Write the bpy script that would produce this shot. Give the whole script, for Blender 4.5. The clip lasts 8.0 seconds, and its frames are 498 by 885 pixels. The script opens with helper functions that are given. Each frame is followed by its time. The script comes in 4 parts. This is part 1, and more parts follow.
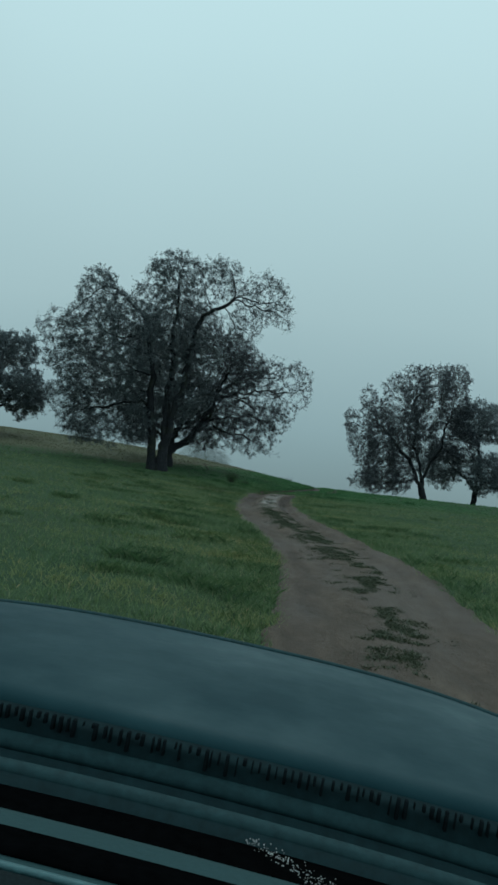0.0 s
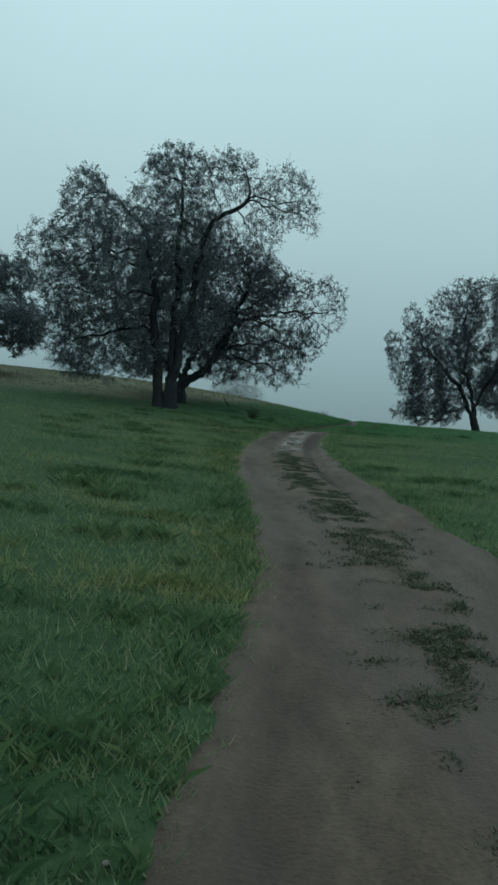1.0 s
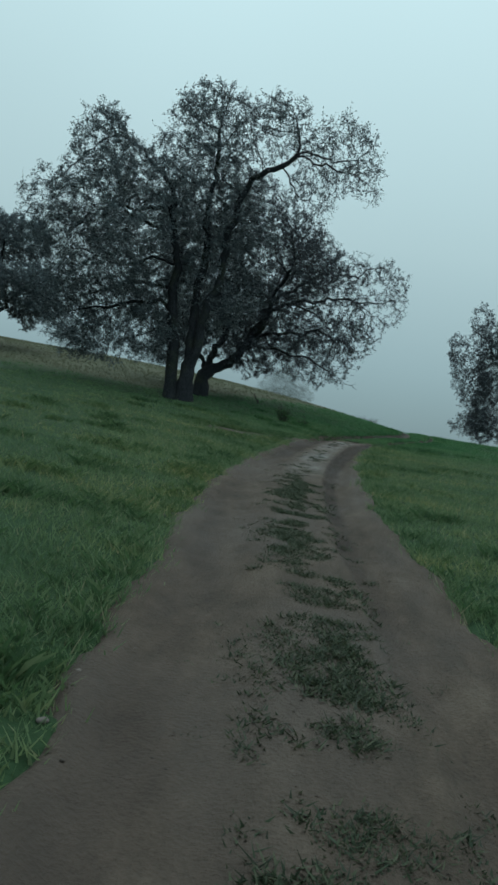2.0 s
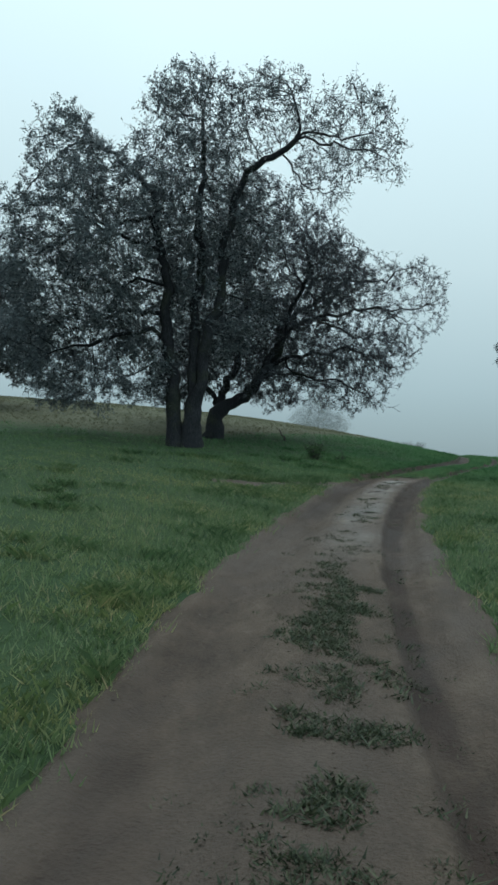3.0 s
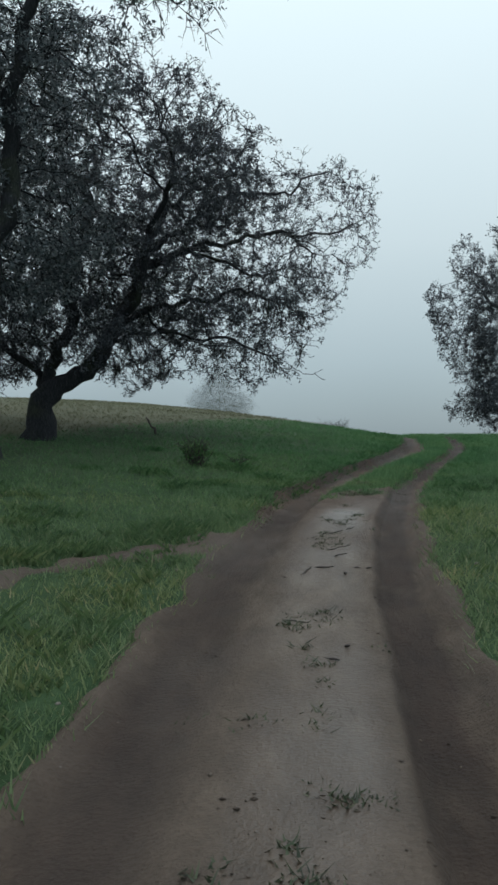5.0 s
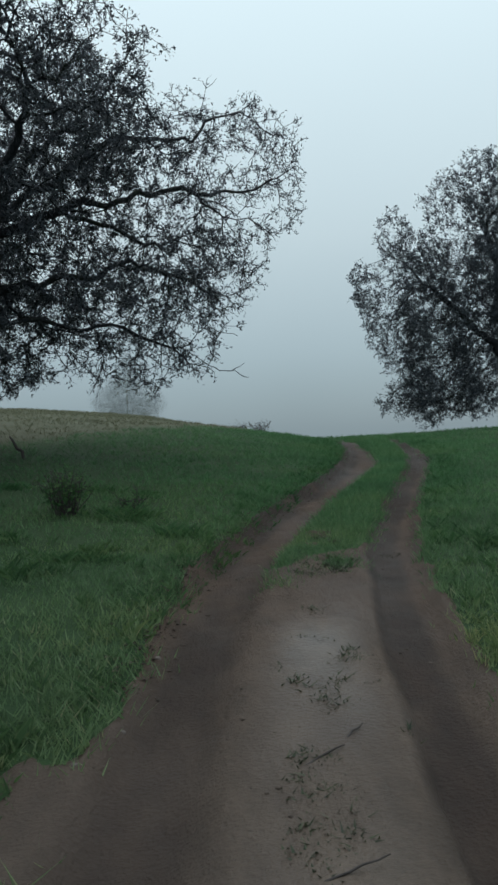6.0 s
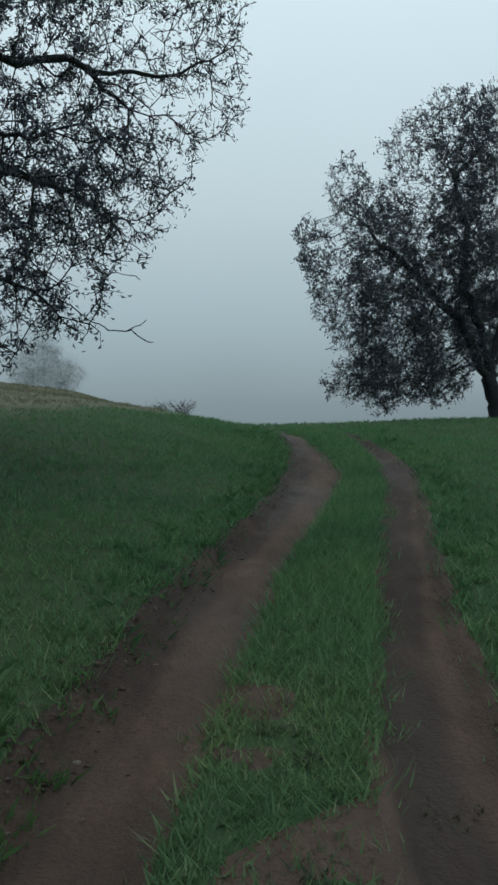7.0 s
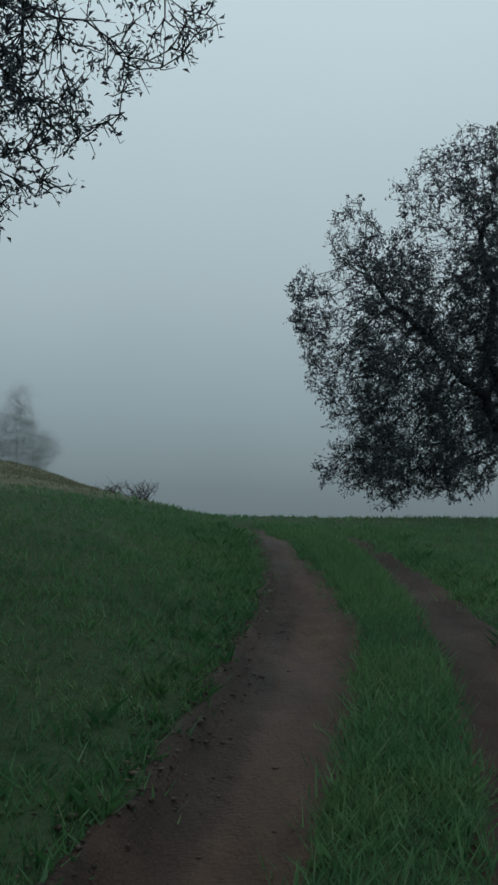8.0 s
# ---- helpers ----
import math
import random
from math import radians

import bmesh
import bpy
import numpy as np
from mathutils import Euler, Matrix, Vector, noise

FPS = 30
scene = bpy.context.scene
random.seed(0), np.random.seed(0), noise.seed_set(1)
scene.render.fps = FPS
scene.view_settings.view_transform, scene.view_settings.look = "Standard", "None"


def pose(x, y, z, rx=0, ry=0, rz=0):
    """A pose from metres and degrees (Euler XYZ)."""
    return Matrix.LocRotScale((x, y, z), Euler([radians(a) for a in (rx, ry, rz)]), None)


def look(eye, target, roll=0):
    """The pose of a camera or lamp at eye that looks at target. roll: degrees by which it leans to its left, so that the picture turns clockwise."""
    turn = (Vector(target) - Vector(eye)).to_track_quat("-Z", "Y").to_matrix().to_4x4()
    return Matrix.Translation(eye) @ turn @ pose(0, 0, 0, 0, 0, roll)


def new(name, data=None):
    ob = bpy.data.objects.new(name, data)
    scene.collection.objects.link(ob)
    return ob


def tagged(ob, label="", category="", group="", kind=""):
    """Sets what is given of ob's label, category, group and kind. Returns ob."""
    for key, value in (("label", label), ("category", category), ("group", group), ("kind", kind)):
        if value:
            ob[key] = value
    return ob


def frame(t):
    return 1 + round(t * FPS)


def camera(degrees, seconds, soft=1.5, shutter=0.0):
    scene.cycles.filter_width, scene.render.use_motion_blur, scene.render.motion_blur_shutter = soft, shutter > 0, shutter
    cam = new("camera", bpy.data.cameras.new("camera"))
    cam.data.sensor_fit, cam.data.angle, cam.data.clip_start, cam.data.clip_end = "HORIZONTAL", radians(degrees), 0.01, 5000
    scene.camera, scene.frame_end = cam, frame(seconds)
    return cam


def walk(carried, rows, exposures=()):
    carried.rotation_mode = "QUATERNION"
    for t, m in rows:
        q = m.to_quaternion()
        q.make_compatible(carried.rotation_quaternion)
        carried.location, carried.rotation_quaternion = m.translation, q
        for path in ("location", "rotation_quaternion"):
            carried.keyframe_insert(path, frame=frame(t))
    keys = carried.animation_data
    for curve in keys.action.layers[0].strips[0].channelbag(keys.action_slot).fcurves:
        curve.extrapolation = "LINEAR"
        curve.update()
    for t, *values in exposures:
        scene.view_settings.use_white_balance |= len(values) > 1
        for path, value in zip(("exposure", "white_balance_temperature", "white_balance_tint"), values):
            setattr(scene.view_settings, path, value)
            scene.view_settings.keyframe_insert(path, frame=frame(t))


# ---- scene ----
cam = camera(35.0, 8.0, soft=2.8)
PATH = [
    (0, (0.0, 0.0, 1.38), (-0.071, 1.993, 1.537), 6.2),
    (0.3, (0.163, 1.976, 1.477), (0.019, 3.968, 1.627), 5.6),
    (0.5, (0.271, 3.293, 1.541), (0.122, 5.285, 1.632), 3.7),
    (1, (0.582, 6.56, 1.699), (0.423, 8.554, 1.683), 4.4),
    (1.5, (0.883, 9.867, 1.85), (0.66, 11.855, 1.849), 7.7),
    (2, (1.027, 12.99, 2.005), (0.739, 14.969, 1.972), 8.9),
    (2.2, (0.999, 14.178, 2.066), (0.675, 16.151, 2.082), 8.1),
    (3.3, (0.463, 20.34, 2.436), (0.054, 22.297, 2.489), 1.8),
    (3.5, (0.391, 21.423, 2.489), (-0.068, 23.369, 2.517), 2.3),
    (3.8, (0.278, 23.004, 2.583), (-0.215, 24.941, 2.655), 1.5),
    (4, (0.203, 24.057, 2.643), (-0.28, 25.997, 2.706), 1.0),
    (4.2, (0.117, 25.093, 2.699), (-0.18, 27.07, 2.754), 0.9),
    (4.5, (0.005, 26.616, 2.785), (-0.23, 28.602, 2.8), -1.7),
    (5, (-0.055, 29.072, 2.903), (-0.218, 31.066, 2.911), -1.1),
    (5.2, (-0.07, 30.043, 2.949), (-0.193, 32.039, 2.972), -1.7),
    (6.3, (-0.219, 35.562, 3.538), (-0.109, 37.558, 3.514), -3.2),
    (6.5, (-0.135, 36.608, 3.592), (0.008, 38.603, 3.567), -2.6),
    (7, (0.307, 39.368, 3.698), (0.533, 41.353, 3.611), -1.7),
    (7.5, (0.807, 41.966, 3.756), (1.08, 43.947, 3.69), -0.2),
    (8, (1.315, 44.617, 3.758), (1.568, 46.598, 3.884), 0.7),
]
walk(cam, [(t, look(eye, target, roll)) for t, eye, target, roll in PATH],
     [(0.0, -0.1, 6110, -4), (0.5, -0.2, 6115, -5), (1.0, 0.02, 6130, -4), (1.5, -0.08, 6150, -3), (1.8, 0.14, 6180, -2), (2.0, 0.1, 6210, -1), (3.5, 0.57, 6430, 7), (3.8, 0.32, 6410, 7), (4.0, 0.29, 6390, 6), (4.5, 0.32, 6400, 7), (5.0, 0.42, 6680, 13),
      (6.5, 0.22, 6480, 11), (7.0, 0.2, 6480, 11), (7.5, 0.2, 6480, 11), (7.8, 0.02, 6490, 10), (8.0, -0.25, 6480, 10)])

# ---- light: an overcast, foggy sky, darker towards the horizon ----
world = bpy.data.worlds.new("world")
scene.world = world
world.use_nodes = True
wn, wl = world.node_tree.nodes, world.node_tree.links
wn.clear()
w_out = wn.new("ShaderNodeOutputWorld")
w_fog = wn.new("ShaderNodeBackground")
w_co = wn.new("ShaderNodeTexCoord")
w_sep = wn.new("ShaderNodeSeparateXYZ")
w_map = wn.new("ShaderNodeMapRange")
w_ramp = wn.new("ShaderNodeValToRGB")
w_noise = wn.new("ShaderNodeTexNoise")
w_add = wn.new("ShaderNodeMath")
wl.new(w_co.outputs["Generated"], w_sep.inputs[0])
wl.new(w_co.outputs["Generated"], w_noise.inputs["Vector"])
w_noise.inputs["Scale"].default_value = 2.2
w_noise.inputs["Detail"].default_value = 2.0
w_add.operation = "MULTIPLY_ADD"
wl.new(w_noise.outputs["Fac"], w_add.inputs[0])
w_add.inputs[1].default_value = 0.10
wl.new(w_sep.outputs["Z"], w_add.inputs[2])
w_map.inputs["From Min"].default_value = -0.10
w_map.inputs["From Max"].default_value = 1.05
wl.new(w_add.outputs[0], w_map.inputs["Value"])
wl.new(w_map.outputs[0], w_ramp.inputs["Fac"])
ramp = w_ramp.color_ramp
FOG = ((0.0, (0.096, 0.13, 0.145)), (0.13, (0.174, 0.238, 0.268)), (0.21, (0.28, 0.368, 0.404)),
       (0.33, (0.42, 0.525, 0.56)), (0.58, (0.59, 0.735, 0.785)), (1.0, (0.80, 1.0, 1.07)))
ramp.elements[0].position, ramp.elements[0].color = FOG[0][0], (*FOG[0][1], 1)
ramp.elements[1].position, ramp.elements[1].color = FOG[-1][0], (*FOG[-1][1], 1)
for at, col in FOG[1:-1]:
    ramp.elements.new(at).color = (*col, 1)
wl.new(w_ramp.outputs["Color"], w_fog.inputs["Color"])
w_fog.inputs["Strength"].default_value = 1.0
w_sky = wn.new("ShaderNodeTexSky")
w_sky.sky_type = "NISHITA"
w_sky.sun_disc = False
w_sky.sun_elevation, w_sky.sun_rotation = radians(55), radians(20)
w_blue = wn.new("ShaderNodeBackground")
w_blue.inputs["Strength"].default_value = 0.004
wl.new(w_sky.outputs[0], w_blue.inputs["Color"])
w_sum = wn.new("ShaderNodeAddShader")
wl.new(w_fog.outputs[0], w_sum.inputs[0])
wl.new(w_blue.outputs[0], w_sum.inputs[1])
wl.new(w_sum.outputs[0], w_out.inputs["Surface"])

sun_data = bpy.data.lights.new("sun", "SUN")
sun_data.energy, sun_data.angle, sun_data.color = 0.5, radians(40), (1.0, 0.98, 0.95)
sun = new("sun", sun_data)
sun.matrix_world = look((10, 30, 60), (0, 0, 0))


# ---- materials ----
def nodes_of(name, rough=0.8, spec=0.3):
    m = bpy.data.materials.new(name)
    m.use_nodes = True
    t = m.node_tree
    b = t.nodes["Principled BSDF"]
    b.inputs["Roughness"].default_value = rough
    b.inputs["Specular IOR Level"].default_value = spec
    return m, t.nodes, t.links, b


def noise_of(n, l, scale, detail=4.0, vec=None, rough=0.6):
    x = n.new("ShaderNodeTexNoise")
    x.inputs["Scale"].default_value, x.inputs["Detail"].default_value = scale, detail
    x.inputs["Roughness"].default_value = rough
    if vec is not None:
        l.new(vec, x.inputs["Vector"])
    return x.outputs["Fac"]


def ramp_of(n, l, fac, stops):
    r = n.new("ShaderNodeValToRGB")
    e = r.color_ramp.elements
    e[0].position, e[0].color = stops[0][0], (*stops[0][1], 1)
    e[1].position, e[1].color = stops[-1][0], (*stops[-1][1], 1)
    for p, c in stops[1:-1]:
        e.new(p).color = (*c, 1)
    l.new(fac, r.inputs["Fac"])
    return r.outputs["Color"]


def mix_of(n, l, fac, a, b, kind="MIX"):
    x = n.new("ShaderNodeMix")
    x.data_type, x.blend_type = "RGBA", kind
    for sock, v in ((x.inputs[0], fac), (x.inputs[6], a), (x.inputs[7], b)):
        if isinstance(v, (int, float)):
            sock.default_value = v
        elif isinstance(v, tuple):
            sock.default_value = (*v, 1)
        else:
            l.new(v, sock)
    return x.outputs[2]


def bump_of(n, l, b, height, strength, distance):
    x = n.new("ShaderNodeBump")
    x.inputs["Strength"].default_value, x.inputs["Distance"].default_value = strength, distance
    l.new(height, x.inputs["Height"])
    l.new(x.outputs[0], b.inputs["Normal"])


def position(n):
    return n.new("ShaderNodeNewGeometry").outputs["Position"]


def island(n):
    return n.new("ShaderNodeNewGeometry").outputs["Random Per Island"]


def make_ground():
    m, n, l, b = nodes_of("meadow_soil", 0.9, 0.15)
    p = position(n)
    big = noise_of(n, l, 0.22, 3, p)
    mid = noise_of(n, l, 1.7, 5, p)
    fine = noise_of(n, l, 19.0, 4, p)
    green = ramp_of(n, l, mid, ((0.25, (0.017, 0.036, 0.015)), (0.5, (0.026, 0.053, 0.022)), (0.75, (0.04, 0.07, 0.03))))
    olive = ramp_of(n, l, fine, ((0.3, (0.023, 0.04, 0.017)), (0.7, (0.05, 0.072, 0.032))))
    lush = mix_of(n, l, ramp_of(n, l, big, ((0.4, (0, 0, 0)), (0.62, (0.55, 0.55, 0.55)))), green, olive)
    straw = ramp_of(n, l, fine, ((0.25, (0.085, 0.087, 0.055)), (0.7, (0.125, 0.12, 0.08))))
    # the far slope carries dead grass of the year before
    sep = n.new("ShaderNodeSeparateXYZ")
    l.new(p, sep.inputs[0])
    slant = n.new("ShaderNodeMath")
    slant.operation = "MULTIPLY_ADD"
    l.new(sep.outputs["X"], slant.inputs[0])
    slant.inputs[1].default_value = -1.9
    l.new(sep.outputs["Y"], slant.inputs[2])
    far = n.new("ShaderNodeMapRange")
    l.new(slant.outputs[0], far.inputs["Value"])
    far.inputs["From Min"].default_value, far.inputs["From Max"].default_value = 58.5, 63
    side = n.new("ShaderNodeMapRange")
    l.new(sep.outputs["Y"], side.inputs["Value"])
    side.inputs["From Min"].default_value, side.inputs["From Max"].default_value = 43.5, 47
    both = n.new("ShaderNodeMath")
    both.operation = "MULTIPLY"
    l.new(far.outputs[0], both.inputs[0])
    l.new(side.outputs[0], both.inputs[1])
    ragged = n.new("ShaderNodeMath")
    ragged.operation = "MULTIPLY"
    l.new(both.outputs[0], ragged.inputs[0])
    l.new(ramp_of(n, l, mid, ((0.2, (0.45, 0.45, 0.45)), (0.6, (1, 1, 1)))), ragged.inputs[1])
    l.new(mix_of(n, l, ragged.outputs[0], lush, straw), b.inputs["Base Color"])
    bump_of(n, l, b, fine, 0.7, 0.05)
    return m


def make_dirt():
    m, n, l, b = nodes_of("wet_track_soil", 0.62, 0.3)
    p = position(n)
    along = n.new("ShaderNodeMapping")
    along.inputs["Scale"].default_value = (1.0, 0.38, 1.0)
    l.new(p, along.inputs["Vector"])
    big = noise_of(n, l, 0.8, 4, along.outputs[0])
    mid = noise_of(n, l, 3.4, 8, along.outputs[0], 0.74)
    fine = noise_of(n, l, 42.0, 4, p)
    base = ramp_of(n, l, mid, ((0.28, (0.042, 0.029, 0.021)), (0.5, (0.082, 0.058, 0.043)), (0.72, (0.135, 0.1, 0.076))))
    speck = ramp_of(n, l, fine, ((0.35, (0.62, 0.6, 0.58)), (0.6, (1, 1, 1))))
    mixed = mix_of(n, l, 0.6, base, speck, "MULTIPLY")
    wet = ramp_of(n, l, big, ((0.4, (0, 0, 0)), (0.58, (1, 1, 1))))
    mixed = mix_of(n, l, wet, mixed, mix_of(n, l, 0.5, mixed, (0.06, 0.042, 0.034)))
    # the soil turns redder uphill
    sep = n.new("ShaderNodeSeparateXYZ")
    l.new(p, sep.inputs[0])
    uphill = n.new("ShaderNodeMapRange")
    l.new(sep.outputs["Y"], uphill.inputs["Value"])
    uphill.inputs["From Min"].default_value, uphill.inputs["From Max"].default_value = 36, 42
    mixed = mix_of(n, l, uphill.outputs[0], mixed, mix_of(n, l, 1.0, mixed, (1.0, 0.85, 0.77), "MULTIPLY"))
    damp = n.new("ShaderNodeAttribute")
    damp.attribute_name = "damp"
    mud = ramp_of(n, l, mid, ((0.3, (0.017, 0.01, 0.0075)), (0.7, (0.042, 0.025, 0.018))))
    l.new(mix_of(n, l, damp.outputs["Fac"], mixed, mud), b.inputs["Base Color"])
    pool = n.new("ShaderNodeAttribute")
    pool.attribute_name = "pool"
    l.new(mix_of(n, l, pool.outputs["Fac"], ramp_of(n, l, big, ((0.42, (0.88, 0.88, 0.88)), (0.62, (0.7, 0.7, 0.7)))), (0.3, 0.3, 0.3)), b.inputs["Roughness"])
    h = n.new("ShaderNodeMath")
    h.operation = "MULTIPLY_ADD"
    l.new(fine, h.inputs[0])
    h.inputs[1].default_value = 0.35
    l.new(mid, h.inputs[2])
    rough_up = n.new("ShaderNodeMath")
    rough_up.operation = "MULTIPLY_ADD"
    l.new(pool.outputs["Fac"], rough_up.inputs[0])
    rough_up.inputs[1].default_value, rough_up.inputs[2].default_value = -0.62, 0.8
    relief = n.new("ShaderNodeBump")
    relief.inputs["Distance"].default_value = 0.09
    l.new(rough_up.outputs[0], relief.inputs["Strength"])
    l.new(h.outputs[0], relief.inputs["Height"])
    l.new(relief.outputs[0], b.inputs["Normal"])
    return m


def make_blades(name, stops, lush=True):
    m, n, l, b = nodes_of(name, 0.6, 0.25)
    p = position(n)
    c = ramp_of(n, l, island(n), stops)
    bands = n.new("ShaderNodeMapping")
    bands.inputs["Scale"].default_value = (0.45, 1.0, 1.0)
    l.new(p, bands.inputs["Vector"])
    spots = noise_of(n, l, 0.8, 5, bands.outputs[0])
    sere = ramp_of(n, l, spots, ((0.3, (0.6, 0.68, 0.62)), (0.5, (1.02, 1.0, 0.9)), (0.7, (1.6, 1.2, 0.95))))
    fresh = ramp_of(n, l, spots, ((0.28, (0.3, 0.58, 0.48)), (0.5, (0.49, 0.92, 0.68)), (0.7, (0.7, 1.0, 0.72))))
    if not lush:
        sere = ramp_of(n, l, spots, ((0.3, (0.72, 0.78, 0.74)), (0.7, (1.1, 1.08, 1.0))))
    sep = n.new("ShaderNodeSeparateXYZ")
    l.new(p, sep.inputs[0])
    up = n.new("ShaderNodeMapRange")
    l.new(sep.outputs["Y"], up.inputs["Value"])
    up.inputs["From Min"].default_value, up.inputs["From Max"].default_value = 36, 47
    patch = mix_of(n, l, up.outputs[0], sere, fresh) if lush else sere
    col = mix_of(n, l, 0.85, c, patch, "MULTIPLY")
    l.new(col, b.inputs["Base Color"])
    thin = n.new("ShaderNodeBsdfTranslucent")
    l.new(col, thin.inputs["Color"])
    both = n.new("ShaderNodeMixShader")
    both.inputs[0].default_value = 0.5
    l.new(b.outputs[0], both.inputs[1])
    l.new(thin.outputs[0], both.inputs[2])
    l.new(both.outputs[0], n["Material Output"].inputs["Surface"])
    return m


def make_leaf(name, stops):
    m, n, l, b = nodes_of(name, 0.55, 0.3)
    col = ramp_of(n, l, island(n), stops)
    l.new(col, b.inputs["Base Color"])
    thin = n.new("ShaderNodeBsdfTranslucent")
    l.new(col, thin.inputs["Color"])
    both = n.new("ShaderNodeMixShader")
    both.inputs[0].default_value = 0.3
    l.new(b.outputs[0], both.inputs[1])
    l.new(thin.outputs[0], both.inputs[2])
    l.new(both.outputs[0], n["Material Output"].inputs["Surface"])
    return m


def make_bark(name, dark, light):
    m, n, l, b = nodes_of(name, 0.9, 0.2)
    p = position(n)
    st = n.new("ShaderNodeMapping")
    st.inputs["Scale"].default_value = (1, 1, 0.22)
    l.new(p, st.inputs["Vector"])
    plates = n.new("ShaderNodeTexVoronoi")
    plates.feature = "DISTANCE_TO_EDGE"
    plates.inputs["Scale"].default_value = 23
    l.new(st.outputs[0], plates.inputs["Vector"])
    fiss = ramp_of(n, l, plates.outputs["Distance"], ((0.0, (0.55, 0.55, 0.55)), (0.2, (1, 1, 1))))
    grain = noise_of(n, l, 26, 5, st.outputs[0])
    col = ramp_of(n, l, grain, ((0.3, dark), (0.7, light)))
    moss = ramp_of(n, l, noise_of(n, l, 1.4, 4, p), ((0.5, (0, 0, 0)), (0.66, (0.55, 0.55, 0.55))))
    col = mix_of(n, l, moss, col, (0.045, 0.055, 0.034))
    l.new(mix_of(n, l, 0.9, col, fiss, "MULTIPLY"), b.inputs["Base Color"])
    bump_of(n, l, b, plates.outputs["Distance"], 0.55, 0.03)
    return m


def make_plain(name, col, rough=0.6, spec=0.4, grain=30.0, vary=0.25):
    m, n, l, b = nodes_of(name, rough, spec)
    p = position(n)
    f = noise_of(n, l, grain, 5, p)
    lo = tuple(c * (1 - vary) for c in col)
    hi = tuple(c * (1 + vary) for c in col)
    l.new(ramp_of(n, l, f, ((0.3, lo), (0.7, hi))), b.inputs["Base Color"])
    bump_of(n, l, b, f, 0.15, 0.01)
    return m


M_ground, M_dirt = make_ground(), make_dirt()
M_grass = make_blades("green_grass", ((0.0, (0.085, 0.128, 0.068)), (0.55, (0.135, 0.2, 0.102)), (0.9, (0.19, 0.25, 0.14)), (1.0, (0.29, 0.27, 0.18))))
M_straw = make_blades("dead_grass", ((0.0, (0.11, 0.118, 0.075)), (0.5, (0.145, 0.145, 0.095)), (1.0, (0.19, 0.18, 0.125))), False)
M_weed = make_blades("weed_leaves", ((0.0, (0.045, 0.085, 0.04)), (0.7, (0.085, 0.145, 0.065)), (1.0, (0.15, 0.19, 0.10))))
M_track_weed = make_leaf("withered_track_weeds", ((0.0, (0.024, 0.03, 0.018)), (0.6, (0.046, 0.064, 0.034)), (1.0, (0.095, 0.1, 0.058))))
# both oak leaf colours are lifted towards blue-grey to stand in for haze
M_leaf = make_leaf("oak_leaves_haze_tint", ((0.0, (0.07, 0.09, 0.1)), (0.6, (0.118, 0.145, 0.16)), (1.0, (0.19, 0.2, 0.21))))
M_leaf_c = make_leaf("oak_leaves_haze_slate", ((0.0, (0.042, 0.05, 0.062)), (0.6, (0.068, 0.08, 0.096)), (1.0, (0.112, 0.118, 0.134))))
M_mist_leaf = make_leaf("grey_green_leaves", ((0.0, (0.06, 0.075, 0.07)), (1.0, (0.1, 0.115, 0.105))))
# oak bark leans blue for the same haze
M_bark = make_bark("oak_bark_haze_tint", (0.015, 0.0165, 0.02), (0.037, 0.039, 0.045))
# bark of the fog tree, paled to imitate haze
M_mist_bark = make_bark("haze_paled_bark", (0.1, 0.1, 0.095), (0.17, 0.17, 0.16))
M_twig = make_plain("dead_twig", (0.05, 0.042, 0.04), 0.9, 0.2)
M_stone = make_plain("field_stone", (0.12, 0.10, 0.09), 0.8, 0.3, 14.0, 0.4)

# ---- the lie of the land ----
ROAD_Y = (-40, 4, 9, 14, 20, 24, 30, 35, 37.5, 40, 42, 44, 46, 48, 50, 52, 54, 57, 60, 64, 70)
ROAD_X = (1.0, 1.05, 1.42, 1.42, 0.6, 0.12, -0.2, -0.1, 0.05, 0.35, 0.65, 1.15, 1.7, 2.35, 2.95, 3.35, 3.55, 3.7, 3.5, 2.8, 1.0)
SIDE_X = (-5.5, -4.2, -3.2, -2.6, -2.0, -1.2)
SIDE_Y = (34.2, 34.6, 34.8, 35.15, 36.0, 37.2)
RISE_Y = (-4000, -300, -30, 0, 13, 20, 30, 36, 40, 45, 50, 55, 60, 65, 72, 85, 130, 400, 1500, 5000)
RISE_Z = (-260, -30, -1.4, -0.1, 0.52, 0.95, 1.45, 1.85, 2.05, 2.3, 2.65, 3.0, 3.25, 3.2, 2.75, 1.3, -6, -45, -140, -420)


def smooth(a, b, v):
    k = np.clip((v - a) / (b - a), 0, 1)
    return k * k * (3 - 2 * k)


def eased(v, xs, ys):
    """Interpolation with its corners rounded off."""
    w = np.clip(np.abs(v) * 0.05, 0.9, 60)
    return sum(np.interp(v + k * w, xs, ys) for k in (-1.5, -0.75, 0, 0.75, 1.5)) / 5


def wave(x, y, s, seed):
    rng = np.random.RandomState(seed)
    out = 0
    for k in range(7):
        a, ph = rng.uniform(0, 6.283), rng.uniform(0, 6.283)
        f = s * (1.0 + 0.45 * k)
        out = out + np.sin((x * np.cos(a) + y * np.sin(a)) * f + ph + 1.3 * np.sin((x * np.sin(a) - y * np.cos(a)) * f * 0.6 + ph)) / (1 + 0.3 * k)
    return out / 4.2


def road_x(y):
    y = np.asarray(y, float)
    return sum(np.interp(y + k, ROAD_Y, ROAD_X) for k in (-1.2, -0.6, 0, 0.6, 1.2)) / 5


